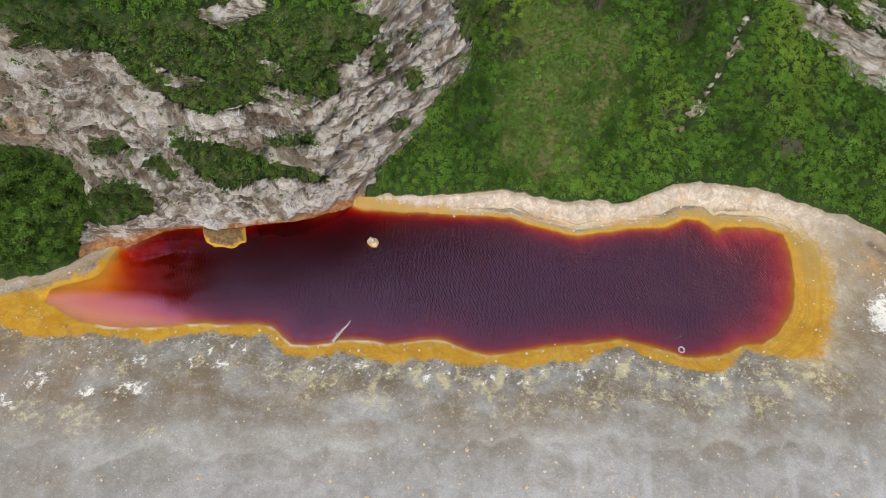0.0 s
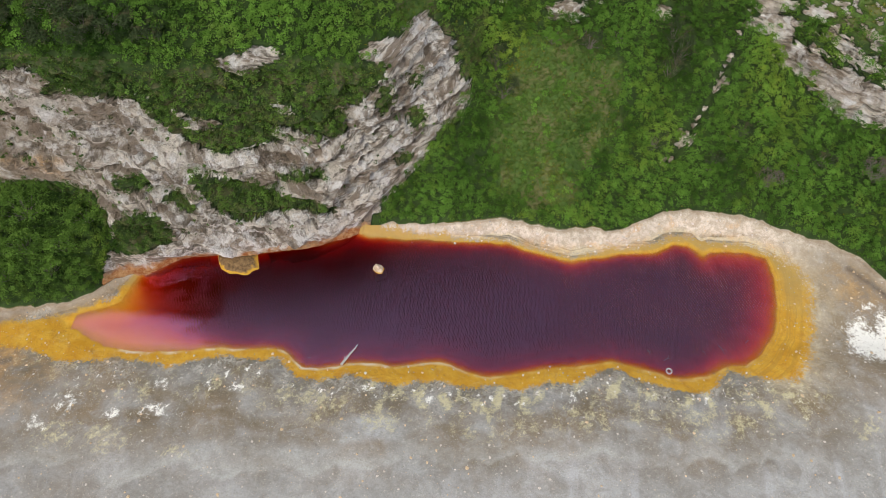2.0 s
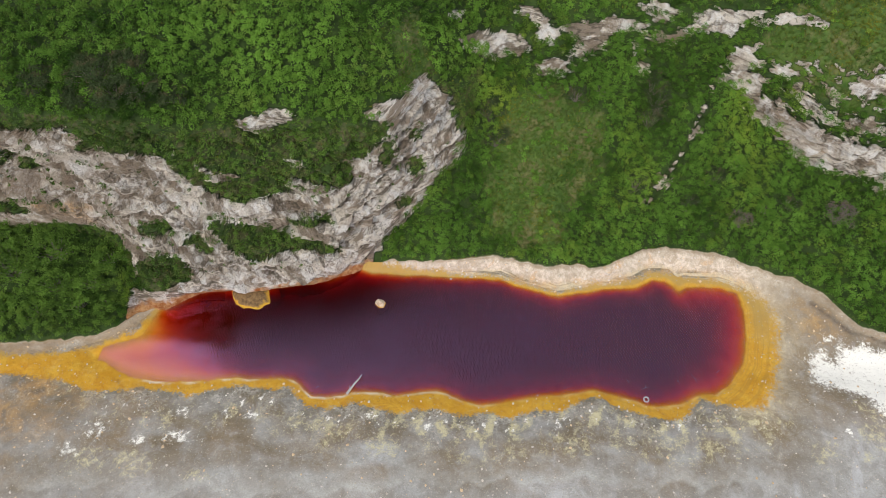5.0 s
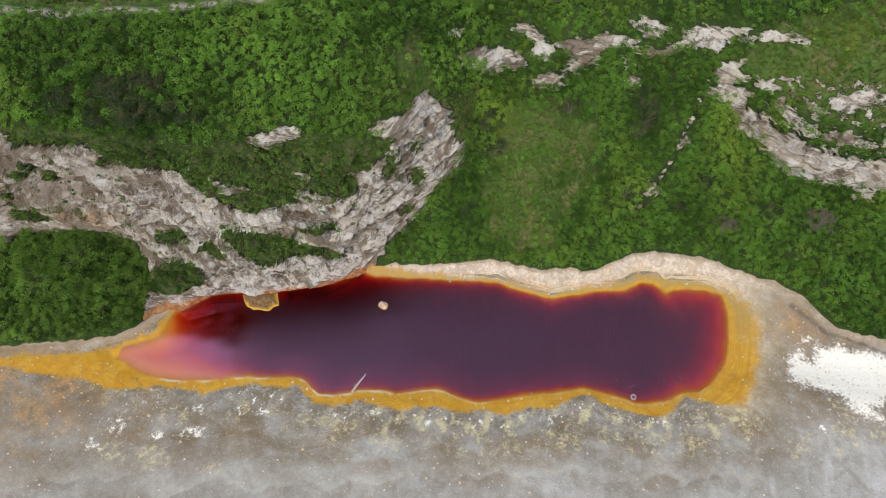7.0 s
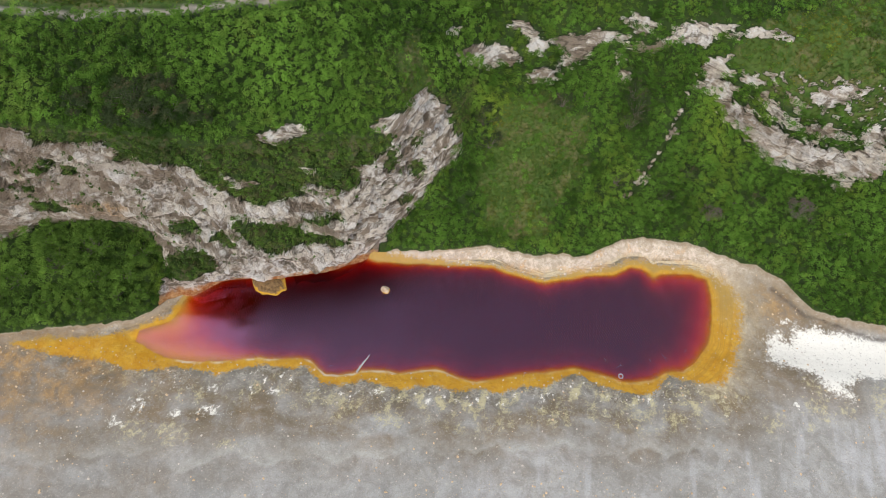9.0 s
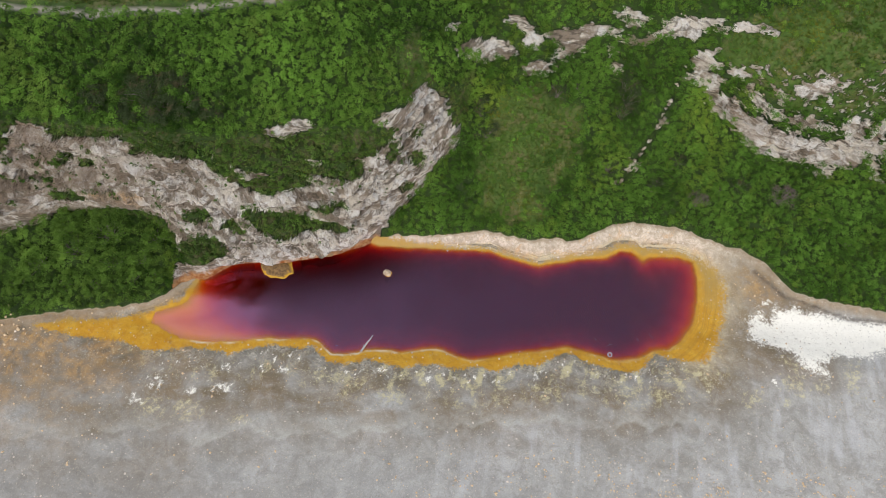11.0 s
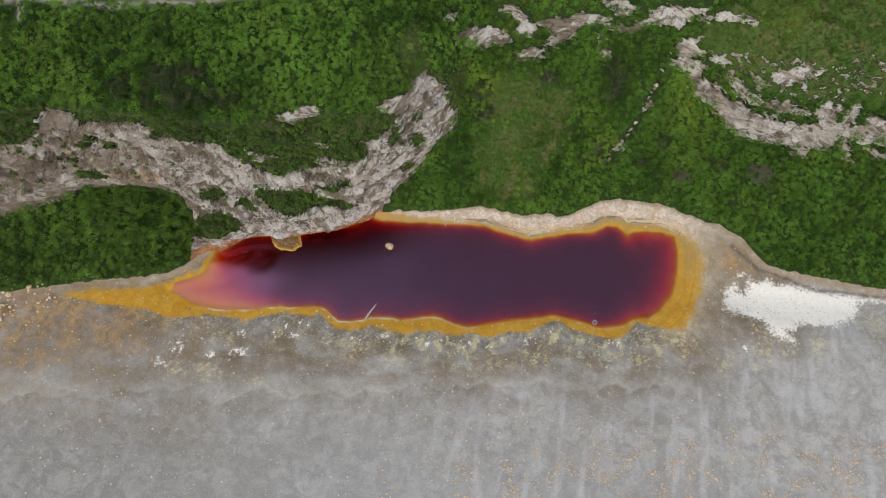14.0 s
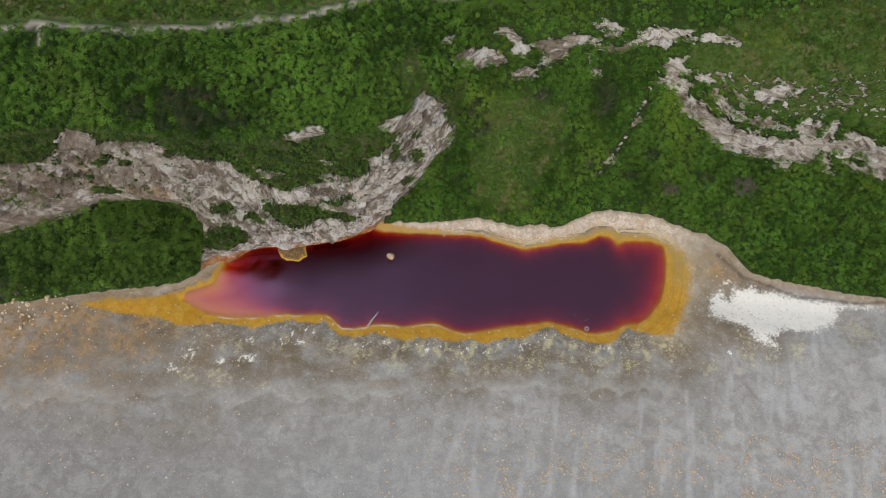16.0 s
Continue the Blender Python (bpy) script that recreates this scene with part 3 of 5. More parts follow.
# pale strand left by an older, higher water level, scalloped on its seaward side
stream = np.exp(-((line_distance(GX, GY, STREAM) + wobble(GX, GY, 0.9, 0.18, 2.5)) / 0.26) ** 2) * (rows_no <= R_B + 4)
strand = GY - np.interp(GX, [-62, -44, -31, -17.3, -4, 6.3, 16.9, 40], [6, 9, 11.8, 13.3, 16.3, 18.7, 20.4, 23]) - wobble(GX, 0.2 * GY, 3.5, 1.2, 15.0) - wobble(GX, GY, 1.0, 0.25, 16.0)
strand = ease(strand, 0, 0.35) * np.exp(-np.maximum(strand, 0) / 1.5) * (0.35 + 0.65 * ease(wobble(GX, GY, 6.0, 0.8, 18.0), -0.5, 0.3)) * ease(34 - GX, 0, 12)
# darker, damp skirt just outside the crust
skirt_d = rim_distance(GX, GY, CRUST + CRUST_BACK) + wobble(GX, GY, 0.9, 0.3, 2.0)
halo = np.exp(-np.maximum(skirt_d - 0.2, 0) / 1.7) * ease(GX, 25, 30) * (~over_bank)
skirt = (1 - ease(GX, 27, 31)) * np.exp(-np.maximum(skirt_d - 0.1, 0) / (1.9 + wobble(GX, GY, 2.4, 1.1, 6.5))) * (GY < 33) * (~over_bank)
# rain runnels down the flat
runnel = ease(wobble(GX * 1.0, GY * 0.16, 1.5, 1.0, 22.0), 0.1, 0.7) * ease(GX, -6, 8) * (~over_bank)
warm = np.exp(-(np.maximum(SD - 5.5, 0) / 4.5) ** 2) * (GY < 31) * ease(wobble(0.6 * GX, GY, 3.0, 1.0, 12.0), -0.9, 0.4)
warm = np.maximum(warm, ease(-GX, 4, 36) * ease(wobble(0.5 * GX, GY, 4.0, 1.0, 13.0), -0.9, 0.5) * 0.75 * ease(GY, 2, 13))
warm = np.maximum(warm, ease(GX, 29, 33) * ease(47 - GX, 0, 4) * ease(GY, 26, 32) * 0.9)
lip = np.zeros(GY.shape)
lip[R_A:R_B + 1] = np.clip(np.maximum(SA, 0) / (np.maximum(SA, 0) + np.maximum(bank_y - YA, 0) + 1e-6), 0, 1)
ramp = lip.copy()
near_edge = np.exp(-np.maximum(0, bank_y[None, :] - GY) / 1.6) * (rows_no <= R_B + 3)
north = ease(GY, 36, 39) * (1 - ease(GX + wobble(GX, GY, 2.0, 1.0), 29, 35))
lip = np.where(rows_no <= R_B + 3, np.maximum(ease(lip, 0.02, 0.25) * north, ease(near_edge, 0.25, 0.8)), 0)
lip = lip * (1 - 0.5 * crust)
trail = np.minimum(line_distance(GX, GY, TRAIL), line_distance(GX, GY, SPUR) + 0.12) + wobble(GX, GY, 0.8, 0.12)
trail_near = ease(trail, 0.65, 1.35)
trail = (1 - ease(trail, 0.22, 0.5)) * (rows_no > R_D)
# short turf: the meadow's middle, the slopes over the eastern rock, the plateau behind the trail
behind = ease(GY - np.interp(GX, [p[0] for p in TRAIL], [p[1] for p in TRAIL]), 0.3, 1.5) * (GX < 0)
turf = ease(within(GX, climb, SHORT_GRASS) + 1.2 * wobble(GX, GY, 1.6, 1.0, 12.0), -0.8, 0.8)
turf = np.clip(np.maximum(turf, behind) + 0.15 * rag, 0, 1) * over_bank
green_land = over_bank * (1 - bare) * np.where(rows_no > R_D, trail_near, 1.0) * ease(ditch, 0.25, 0.75)
soil_land = over_bank * 1.0
BED = bedding(GX, GZ)

# ---- materials ----
def surface(name):
    m = bpy.data.materials.new(name)
    m.use_nodes = True
    return m, m.node_tree.nodes, m.node_tree.links, m.node_tree.nodes["Principled BSDF"]


class Paint:
    """Short ways to lay nodes into one material."""

    def __init__(self, name):
        self.mat, self.n, self.l, self.bsdf = surface(name)
        self.geo = self.n.new("ShaderNodeNewGeometry")

    def put(self, value, socket):
        if hasattr(value, "is_linked"):
            self.l.new(value, socket)
        else:
            socket.default_value = (*value, 1.0) if isinstance(value, tuple) and len(value) == 3 and socket.type == "RGBA" else value

    def attr(self, name):
        a = self.n.new("ShaderNodeAttribute")
        a.attribute_name = name
        return a.outputs["Fac"]

    def place(self, scale=(1, 1, 1), turn=0.0):
        m = self.n.new("ShaderNodeMapping")
        m.vector_type = "TEXTURE"
        m.inputs["Scale"].default_value, m.inputs["Rotation"].default_value = tuple(1 / v for v in scale), (0, 0, turn)
        self.l.new(self.geo.outputs["Position"], m.inputs["Vector"])
        return m.outputs["Vector"]

    def noise(self, scale, detail=4.0, rough=0.55, warp=0.0, stretch=(1, 1, 1), turn=0.0):
        t = self.n.new("ShaderNodeTexNoise")
        t.inputs["Scale"].default_value, t.inputs["Detail"].default_value = scale, detail
        t.inputs["Roughness"].default_value, t.inputs["Distortion"].default_value = rough, warp
        self.l.new(self.place(stretch, turn), t.inputs["Vector"])
        return t.outputs["Fac"]

    def cells(self, scale, stretch=(1, 1, 1), out="Distance"):
        t = self.n.new("ShaderNodeTexVoronoi")
        t.inputs["Scale"].default_value = scale
        self.l.new(self.place(stretch), t.inputs["Vector"])
        return t.outputs[out]

    def span(self, value, lo, hi, a=0.0, b=1.0):
        r = self.n.new("ShaderNodeMapRange")
        for k, v in (("From Min", lo), ("From Max", hi), ("To Min", a), ("To Max", b)):
            r.inputs[k].default_value = v
        self.put(value, r.inputs["Value"])
        return r.outputs["Result"]

    def math(self, op, a, b=0.0):
        r = self.n.new("ShaderNodeMath")
        r.operation = op
        self.put(a, r.inputs[0]), self.put(b, r.inputs[1])
        return r.outputs[0]

    def mix(self, fac, a, b, blend="MIX"):
        r = self.n.new("ShaderNodeMix")
        r.data_type, r.blend_type = "RGBA", blend
        self.put(fac, r.inputs["Factor"]), self.put(a, r.inputs["A"]), self.put(b, r.inputs["B"])
        return r.outputs["Result"]

    def bump(self, height, strength, distance, normal=None):
        r = self.n.new("ShaderNodeBump")
        r.inputs["Strength"].default_value, r.inputs["Distance"].default_value = strength, distance
        self.l.new(height, r.inputs["Height"])
        if normal:
            self.l.new(normal, r.inputs["Normal"])
        return r.outputs["Normal"]

    def done(self, colour, rough=0.9, normal=None, spec=0.3):
        self.put(colour, self.bsdf.inputs["Base Color"]), self.put(rough, self.bsdf.inputs["Roughness"])
        self.bsdf.inputs["Specular IOR Level"].default_value = spec
        if normal:
            self.l.new(normal, self.bsdf.inputs["Normal"])
        return self.mat


def rock_colour(p):
    """Cream limestone in tilted beds, with grey weathering, brown seams and ochre stains."""
    sep, along = p.n.new("ShaderNodeSeparateXYZ"), p.n.new("ShaderNodeCombineXYZ")
    p.l.new(p.geo.outputs["Position"], sep.inputs[0])
    p.l.new(p.math("ADD", sep.outputs["X"], p.math("MULTIPLY", sep.outputs["Y"], 0.7)), along.inputs["X"])
    p.l.new(p.attr("bed"), along.inputs["Y"])

    def bedded(scale, detail, rough, warp, stretch):
        t, m = p.n.new("ShaderNodeTexNoise"), p.n.new("ShaderNodeMapping")
        m.inputs["Scale"].default_value = (stretch, 1.0, 1.0)
        p.l.new(along.outputs[0], m.inputs["Vector"]), p.l.new(m.outputs[0], t.inputs["Vector"])
        t.inputs["Scale"].default_value, t.inputs["Detail"].default_value = scale, detail
        t.inputs["Roughness"].default_value, t.inputs["Distortion"].default_value = rough, warp
        return t.outputs["Fac"]

    def seam(value, wide):
        return p.span(p.math("ABSOLUTE", p.math("SUBTRACT", value, 0.5)), wide, wide * 0.25)

    mid, fine = p.noise(0.75, 7, 0.7, 0.5), p.noise(7.0, 5, 0.75)
    s1 = p.math("ADD", p.math("MULTIPLY", bedded(0.75, 6, 0.62, 0.9, 0.24), 0.6), p.math("MULTIPLY", p.noise(0.9, 7, 0.68, 0.5), 0.4))
    s2, s3 = bedded(0.45, 6, 0.66, 1.2, 0.35), bedded(2.4, 6, 0.7, 1.2, 0.35)
    broken = p.math("ADD", p.math("MULTIPLY", s3, 0.5), p.math("MULTIPLY", p.noise(2.2, 7, 0.72, 0.6), 0.5))
    c = p.mix(p.span(s1, 0.43, 0.53), (0.36, 0.285, 0.21), (0.82, 0.75, 0.635))
    c = p.mix(p.span(mid, 0.49, 0.58, 0, 0.9), c, (0.93, 0.90, 0.84))
    c = p.mix(p.span(p.noise(0.16, 4, 0.6, 0.3), 0.54, 0.66, 0, 0.25), c, (0.52, 0.45, 0.38))
    c = p.mix(p.span(bedded(0.3, 5, 0.6, 0.3, 0.4), 0.62, 0.7, 0, 0.5), c, (0.74, 0.52, 0.30))
    c = p.mix(p.math("MULTIPLY", p.attr("stain"), p.span(s3, 0.38, 0.55, 0.35, 0.9)), c, (0.68, 0.42, 0.18))
    # brown earth lodged along the beds; crevice shade painted as dark joints, hollows and pits
    earthy = p.span(sep.outputs["X"], 20, 28, 1.0, 0.4)
    c = p.mix(p.math("MULTIPLY", p.span(s2, 0.52, 0.57, 0, 0.85), earthy), c, p.mix(fine, (0.19, 0.145, 0.095), (0.36, 0.275, 0.195)))
    c = p.mix(p.math("MULTIPLY", seam(bedded(0.55, 5, 0.6, 0.6, 0.22), 0.032), p.span(mid, 0.60, 0.45, 0.1, 0.9)), c, (0.13, 0.105, 0.075))
    c = p.mix(p.math("MULTIPLY", p.span(broken, 0.53, 0.60, 0, 0.8), earthy), c, (0.24, 0.19, 0.14))
    west = p.math("MULTIPLY", p.span(sep.outputs["X"], -28, -42), p.span(p.noise(0.45, 6, 0.65, 0.4), 0.40, 0.56, 0.1, 0.8))
    c = p.mix(west, c, p.mix(mid, (0.24, 0.18, 0.13), (0.48, 0.37, 0.27)))
    c = p.mix(p.span(p.noise(1.2, 6, 0.75, 0.4), 0.59, 0.67, 0, 0.5), c, (0.20, 0.19, 0.09))
    c = p.mix(p.span(fine, 0.30, 0.46, 0.35, 0.0), c, (0.30, 0.25, 0.19))
    return c, p.math("ADD", p.math("ADD", mid, s3), p.math("ADD", p.math("MULTIPLY", fine, 0.9), p.math("MULTIPLY", p.noise(15.0, 3, 0.7), 0.35)))


def make_land():
    p = Paint("land")
    crust, salt, sulphur, rust, warm = (p.attr(k) for k in ("crust", "salt", "sulphur", "rust", "warm"))
    lip, trail, turf, green, bare, shore = (p.attr(k) for k in ("lip", "trail", "turf", "green", "bare", "shore"))
    where = p.n.new("ShaderNodeSeparateXYZ")
    p.l.new(p.geo.outputs["Position"], where.inputs[0])
    # grey spoil flat, streaked from the land to the water, strewn with grit
    broad, mid, fine = p.noise(0.16, 4, 0.6, 0.5), p.noise(0.9, 6, 0.65, 0.3), p.noise(7.0, 5, 0.75)
    strand, skirt, runnel = p.attr("strand"), p.attr("skirt"), p.attr("runnel")
    clot, mott = p.noise(0.6, 9, 0.72, 0.6), p.noise(1.6, 8, 0.75, 0.4)
    grey = p.mix(p.span(broad, 0.35, 0.65), (0.35, 0.345, 0.315), (0.45, 0.45, 0.43))
    grey = p.mix(p.span(clot, 0.40, 0.56, 0.7, 0), grey, (0.25, 0.24, 0.21))
    grey = p.mix(p.span(mott, 0.54, 0.66, 0, 0.6), grey, (0.47, 0.452, 0.4))
    grey = p.mix(p.math("MULTIPLY", p.span(where.outputs["Y"], 16, 6), p.span(clot, 0.4, 0.6, 0.85, 0.4)), grey, p.mix(p.span(where.outputs["X"], 0, -35), (0.31, 0.314, 0.305), (0.235, 0.228, 0.21)))
    grey = p.mix(p.math("MULTIPLY", runnel, p.span(mid, 0.35, 0.6, 0.3, 0.85)), grey, (0.49, 0.492, 0.485))
    grey = p.mix(p.math("MULTIPLY", warm, p.span(p.noise(0.7, 9, 0.75, 0.5), 0.36, 0.54, 0.5, 1.0)), grey, p.mix(p.span(broad, 0.4, 0.6), (0.15, 0.11, 0.06), (0.215, 0.16, 0.095)))
    grey = p.mix(p.math("MULTIPLY", skirt, p.span(mott, 0.38, 0.6, 1.0, 0.4)), grey, (0.145, 0.142, 0.118))
    vein = p.math("ABSOLUTE", p.math("SUBTRACT", p.noise(1.9, 9, 0.78, 0.6), 0.5))
    grey = p.mix(p.math("MULTIPLY", p.math("MULTIPLY", skirt, p.span(vein, 0.07, 0.015)), p.span(p.noise(0.5, 4), 0.46, 0.6, 0.0, 0.7)), grey, (0.60, 0.57, 0.49))
    grey = p.mix(p.math("MULTIPLY", strand, p.span(mott, 0.3, 0.6, 0.3, 0.75)), grey, (0.502, 0.499, 0.449))
    grey = p.mix(p.span(fine, 0.3, 0.55, 0.35, 0.0), grey, (0.186, 0.168, 0.135))
    grit = p.span(p.cells(5.5), 0.16, 0.08)
    pick = p.span(p.noise(2.3, 3), 0.48, 0.58)
    grey = p.mix(p.math("MULTIPLY", p.math("MULTIPLY", grit, pick), 0.7), grey, p.mix(p.noise(1.7, 2), (0.762, 0.66, 0.477), (0.635, 0.396, 0.17)))
    grey = p.mix(p.math("MULTIPLY", rust, p.span(mid, 0.3, 0.55, 0.45, 1.0)), grey, p.mix(p.span(p.noise(0.7, 7, 0.7, 0.5), 0.4, 0.62), (0.17, 0.12, 0.07), (0.46, 0.28, 0.11)))
    grey = p.mix(p.math("MULTIPLY", p.attr("halo"), p.span(mott, 0.35, 0.65, 0.95, 0.4)), grey, p.mix(p.span(clot, 0.4, 0.6), (0.40, 0.31, 0.18), (0.58, 0.49, 0.32)))
    speck = p.noise(3.6, 8, 0.8, 0.5)
    grey = p.mix(p.span(p.noise(5.0, 6, 0.75, 0.5), 0.54, 0.68, 0, 0.5), grey, (0.191, 0.168, 0.127))
    grey = p.mix(p.span(p.noise(4.0, 6, 0.75, 0.5), 0.56, 0.68, 0, 0.4), grey, (0.635, 0.588, 0.488))
    grey = p.mix(p.span(p.math("ADD", sulphur, p.span(speck, 0.25, 0.75, -0.8, 0.8)), 0.35, 0.95, 0, 0.8), grey, (0.60, 0.54, 0.31))
    grey = p.mix(p.span(p.math("ADD", salt, p.span(speck, 0.25, 0.75, -0.8, 0.8)), 0.4, 0.8), grey, (0.83, 0.81, 0.72))
    # cream bank, banded along its height
    ramp, level = p.attr("ramp"), p.n.new("ShaderNodeCombineXYZ")
    p.l.new(p.math("MULTIPLY", where.outputs["X"], 0.12), level.inputs["X"]), p.l.new(p.math("MULTIPLY", shore, 3.2), level.inputs["Y"])
    lines_t = p.n.new("ShaderNodeTexNoise")
    lines_t.inputs["Scale"].default_value, lines_t.inputs["Detail"].default_value = 1.0, 4
    p.l.new(level.outputs[0], lines_t.inputs["Vector"])
    bank = p.mix(p.span(lines_t.outputs["Fac"], 0.43, 0.55), (0.13, 0.11, 0.06), (0.56, 0.47, 0.30))
    bank = p.mix(p.span(p.math("ADD", ramp, p.span(p.noise(1.1, 6, 0.7), 0.3, 0.7, -0.12, 0.12)), 0.40, 0.54, 0, 0.95), bank, p.mix(p.span(p.noise(0.9, 8, 0.75, 0.6), 0.4, 0.6), (0.42, 0.35, 0.255), (0.66, 0.58, 0.465)))
    bank = p.mix(p.span(p.noise(0.35, 8, 0.75, 0.8), 0.56, 0.64, 0, 0.7), bank, (0.58, 0.38, 0.20))
    crack = p.math("ABSOLUTE", p.math("SUBTRACT", p.noise(1.3, 7, 0.7, 0.7), 0.5))
    bank = p.mix(p.span(crack, 0.02, 0.006, 0, 0.3), bank, (0.19, 0.145, 0.09))
    bank = p.mix(p.math("MULTIPLY", p.span(p.noise(0.3, 5, 0.6), 0.48, 0.6), p.span(ramp, 0.62, 0.3, 0.0, 0.7)), bank, (0.50, 0.27, 0.07))
    # brown earth and the shade under the turf edge, painted as one dark strip
    bank = p.mix(p.span(p.math("ADD", ramp, p.span(p.noise(0.8, 7, 0.75), 0.3, 0.7, -0.14, 0.14)), 0.86, 0.99, 0, 0.6), bank, (0.27, 0.19, 0.115))
    bank = p.mix(p.math("MULTIPLY", rust, 0.8), bank, (0.27, 0.19, 0.11))
    bank = p.mix(p.span(p.noise(2.5, 6, 0.75), 0.40, 0.52, 0.5, 0), bank, (0.33, 0.28, 0.21))
    # iron ochre
    ochre = p.mix(p.span(p.noise(0.8, 5, 0.65, 0.5), 0.35, 0.65), (0.50, 0.25, 0.012), (0.60, 0.35, 0.035))
    ochre = p.mix(p.span(p.noise(0.9, 7, 0.7, 1.5, (1, 1, 1)), 0.5, 0.64, 0, 0.6), ochre, (0.42, 0.19, 0.015))
    ochre = p.mix(p.span(p.noise(3.0, 6, 0.75, 1.0), 0.56, 0.66, 0, 0.6), ochre, (0.28, 0.15, 0.03))
    ochre = p.mix(p.span(p.noise(1.1, 7, 0.75, 0.8), 0.53, 0.68, 0, 0.35), ochre, (0.56, 0.43, 0.18))
    ochre = p.mix(p.math("MULTIPLY", p.span(lines_t.outputs["Fac"], 0.52, 0.6, 0, 0.6), p.span(where.outputs["X"], 8, 24)), ochre, (0.40, 0.22, 0.03))
    edge = p.math("MULTIPLY", p.math("MULTIPLY", p.span(shore, 0.34, 0.1), p.span(shore, -0.06, 0.06)), p.math("MULTIPLY", p.span(where.outputs["Y"], 33, 31), p.math("MULTIPLY", p.span(where.outputs["X"], 6, -8, 0.25, 1), p.span(where.outputs["X"], -29.5, -27.5))))
    ochre = p.mix(p.math("MULTIPLY", edge, p.span(p.noise(0.35, 4), 0.44, 0.56, 0.05, 0.85)), ochre, (0.68, 0.62, 0.46))
    ochre = p.mix(p.math("MULTIPLY", p.span(lip, 0.0, 0.35), 0.75), ochre, (0.36, 0.25, 0.08))
    ochre = p.mix(p.span(shore, 0.05, -0.9), ochre, p.mix(p.noise(0.9, 5, 0.65), (0.74, 0.34, 0.015), (0.80, 0.43, 0.03)))
    low = p.mix(lip, grey, bank)
    low = p.mix(p.math("MULTIPLY", p.attr("stream"), p.span(mott, 0.3, 0.6, 1, 0.5)), low, (0.085, 0.065, 0.05))
    low = p.mix(p.math("MAXIMUM", p.span(p.math("ADD", crust, p.span(speck, 0.25, 0.75, -0.45, 0.45)), 0.36, 0.62), p.span(shore, 0.1, -0.1)), low, ochre)
    # soil and thatch under the green
    thatch = p.mix(p.span(mid, 0.35, 0.65), (0.018, 0.042, 0.008), (0.04, 0.08, 0.013))
    grass = p.mix(p.span(p.noise(1.6, 5, 0.7), 0.35, 0.65), (0.045, 0.105, 0.016), (0.105, 0.175, 0.030))
    grass = p.mix(p.span(p.noise(0.4, 8, 0.75, 0.4), 0.49, 0.6, 0, 0.85), grass, (0.19, 0.17, 0.075))
    grass = p.mix(p.span(p.noise(2.2, 6, 0.75), 0.5, 0.64, 0, 0.7), grass, (0.045, 0.075, 0.015))
    soil = p.mix(turf, thatch, grass)
    soil = p.mix(p.math("MULTIPLY", p.attr("ledge"), p.span(p.noise(0.8, 6, 0.7), 0.47, 0.62, 0.0, 0.6)), soil, (0.17, 0.14, 0.075))
    soil = p.mix(p.span(fine, 0.3, 0.7, 0.4, 0.0), soil, (0.03, 0.035, 0.012))
    c = p.mix(green, low, soil)
    c = p.mix(trail, c, p.mix(mid, (0.30, 0.27, 0.20), (0.46, 0.42, 0.34)))
    stone, stone_h = rock_colour(p)
    z = p.n.new("ShaderNodeSeparateXYZ")
    p.l.new(p.geo.outputs["Position"], z.inputs[0])
    # splash line of iron at the foot of the rock, just over the water
    foot = p.math("MULTIPLY", p.span(p.math("ADD", z.outputs["Z"], p.span(mid, 0.3, 0.7, -0.5, 0.5)), 1.15, 0.5), p.span(shore, 59, 61, 1, 1))
    stone = p.mix(foot, stone, p.mix(p.span(p.noise(1.5, 5, 0.7), 0.4, 0.6), (0.42, 0.14, 0.035), (0.66, 0.38, 0.17)))
    stone = p.mix(p.span(z.outputs["Z"], 0.02, -0.25), stone, p.mix(p.noise(0.9, 5, 0.65), (0.62, 0.24, 0.015), (0.76, 0.38, 0.03)))
    edge_bare = p.span(p.math("ADD", bare, p.span(fine, 0.3, 0.7, -0.3, 0.3)), 0.35, 0.6)
    c = p.mix(edge_bare, c, stone)
    h = p.math("ADD", p.math("MULTIPLY", mid, 0.55), p.math("MULTIPLY", fine, p.span(bare, 0, 1, 0.16, 0.4)))
    h = p.math("ADD", h, p.math("MULTIPLY", p.math("MULTIPLY", stone_h, bare), 2.2))
    return p.done(c, p.span(crust, 0, 1, 0.92, 0.6), p.bump(h, 0.9, 0.2))


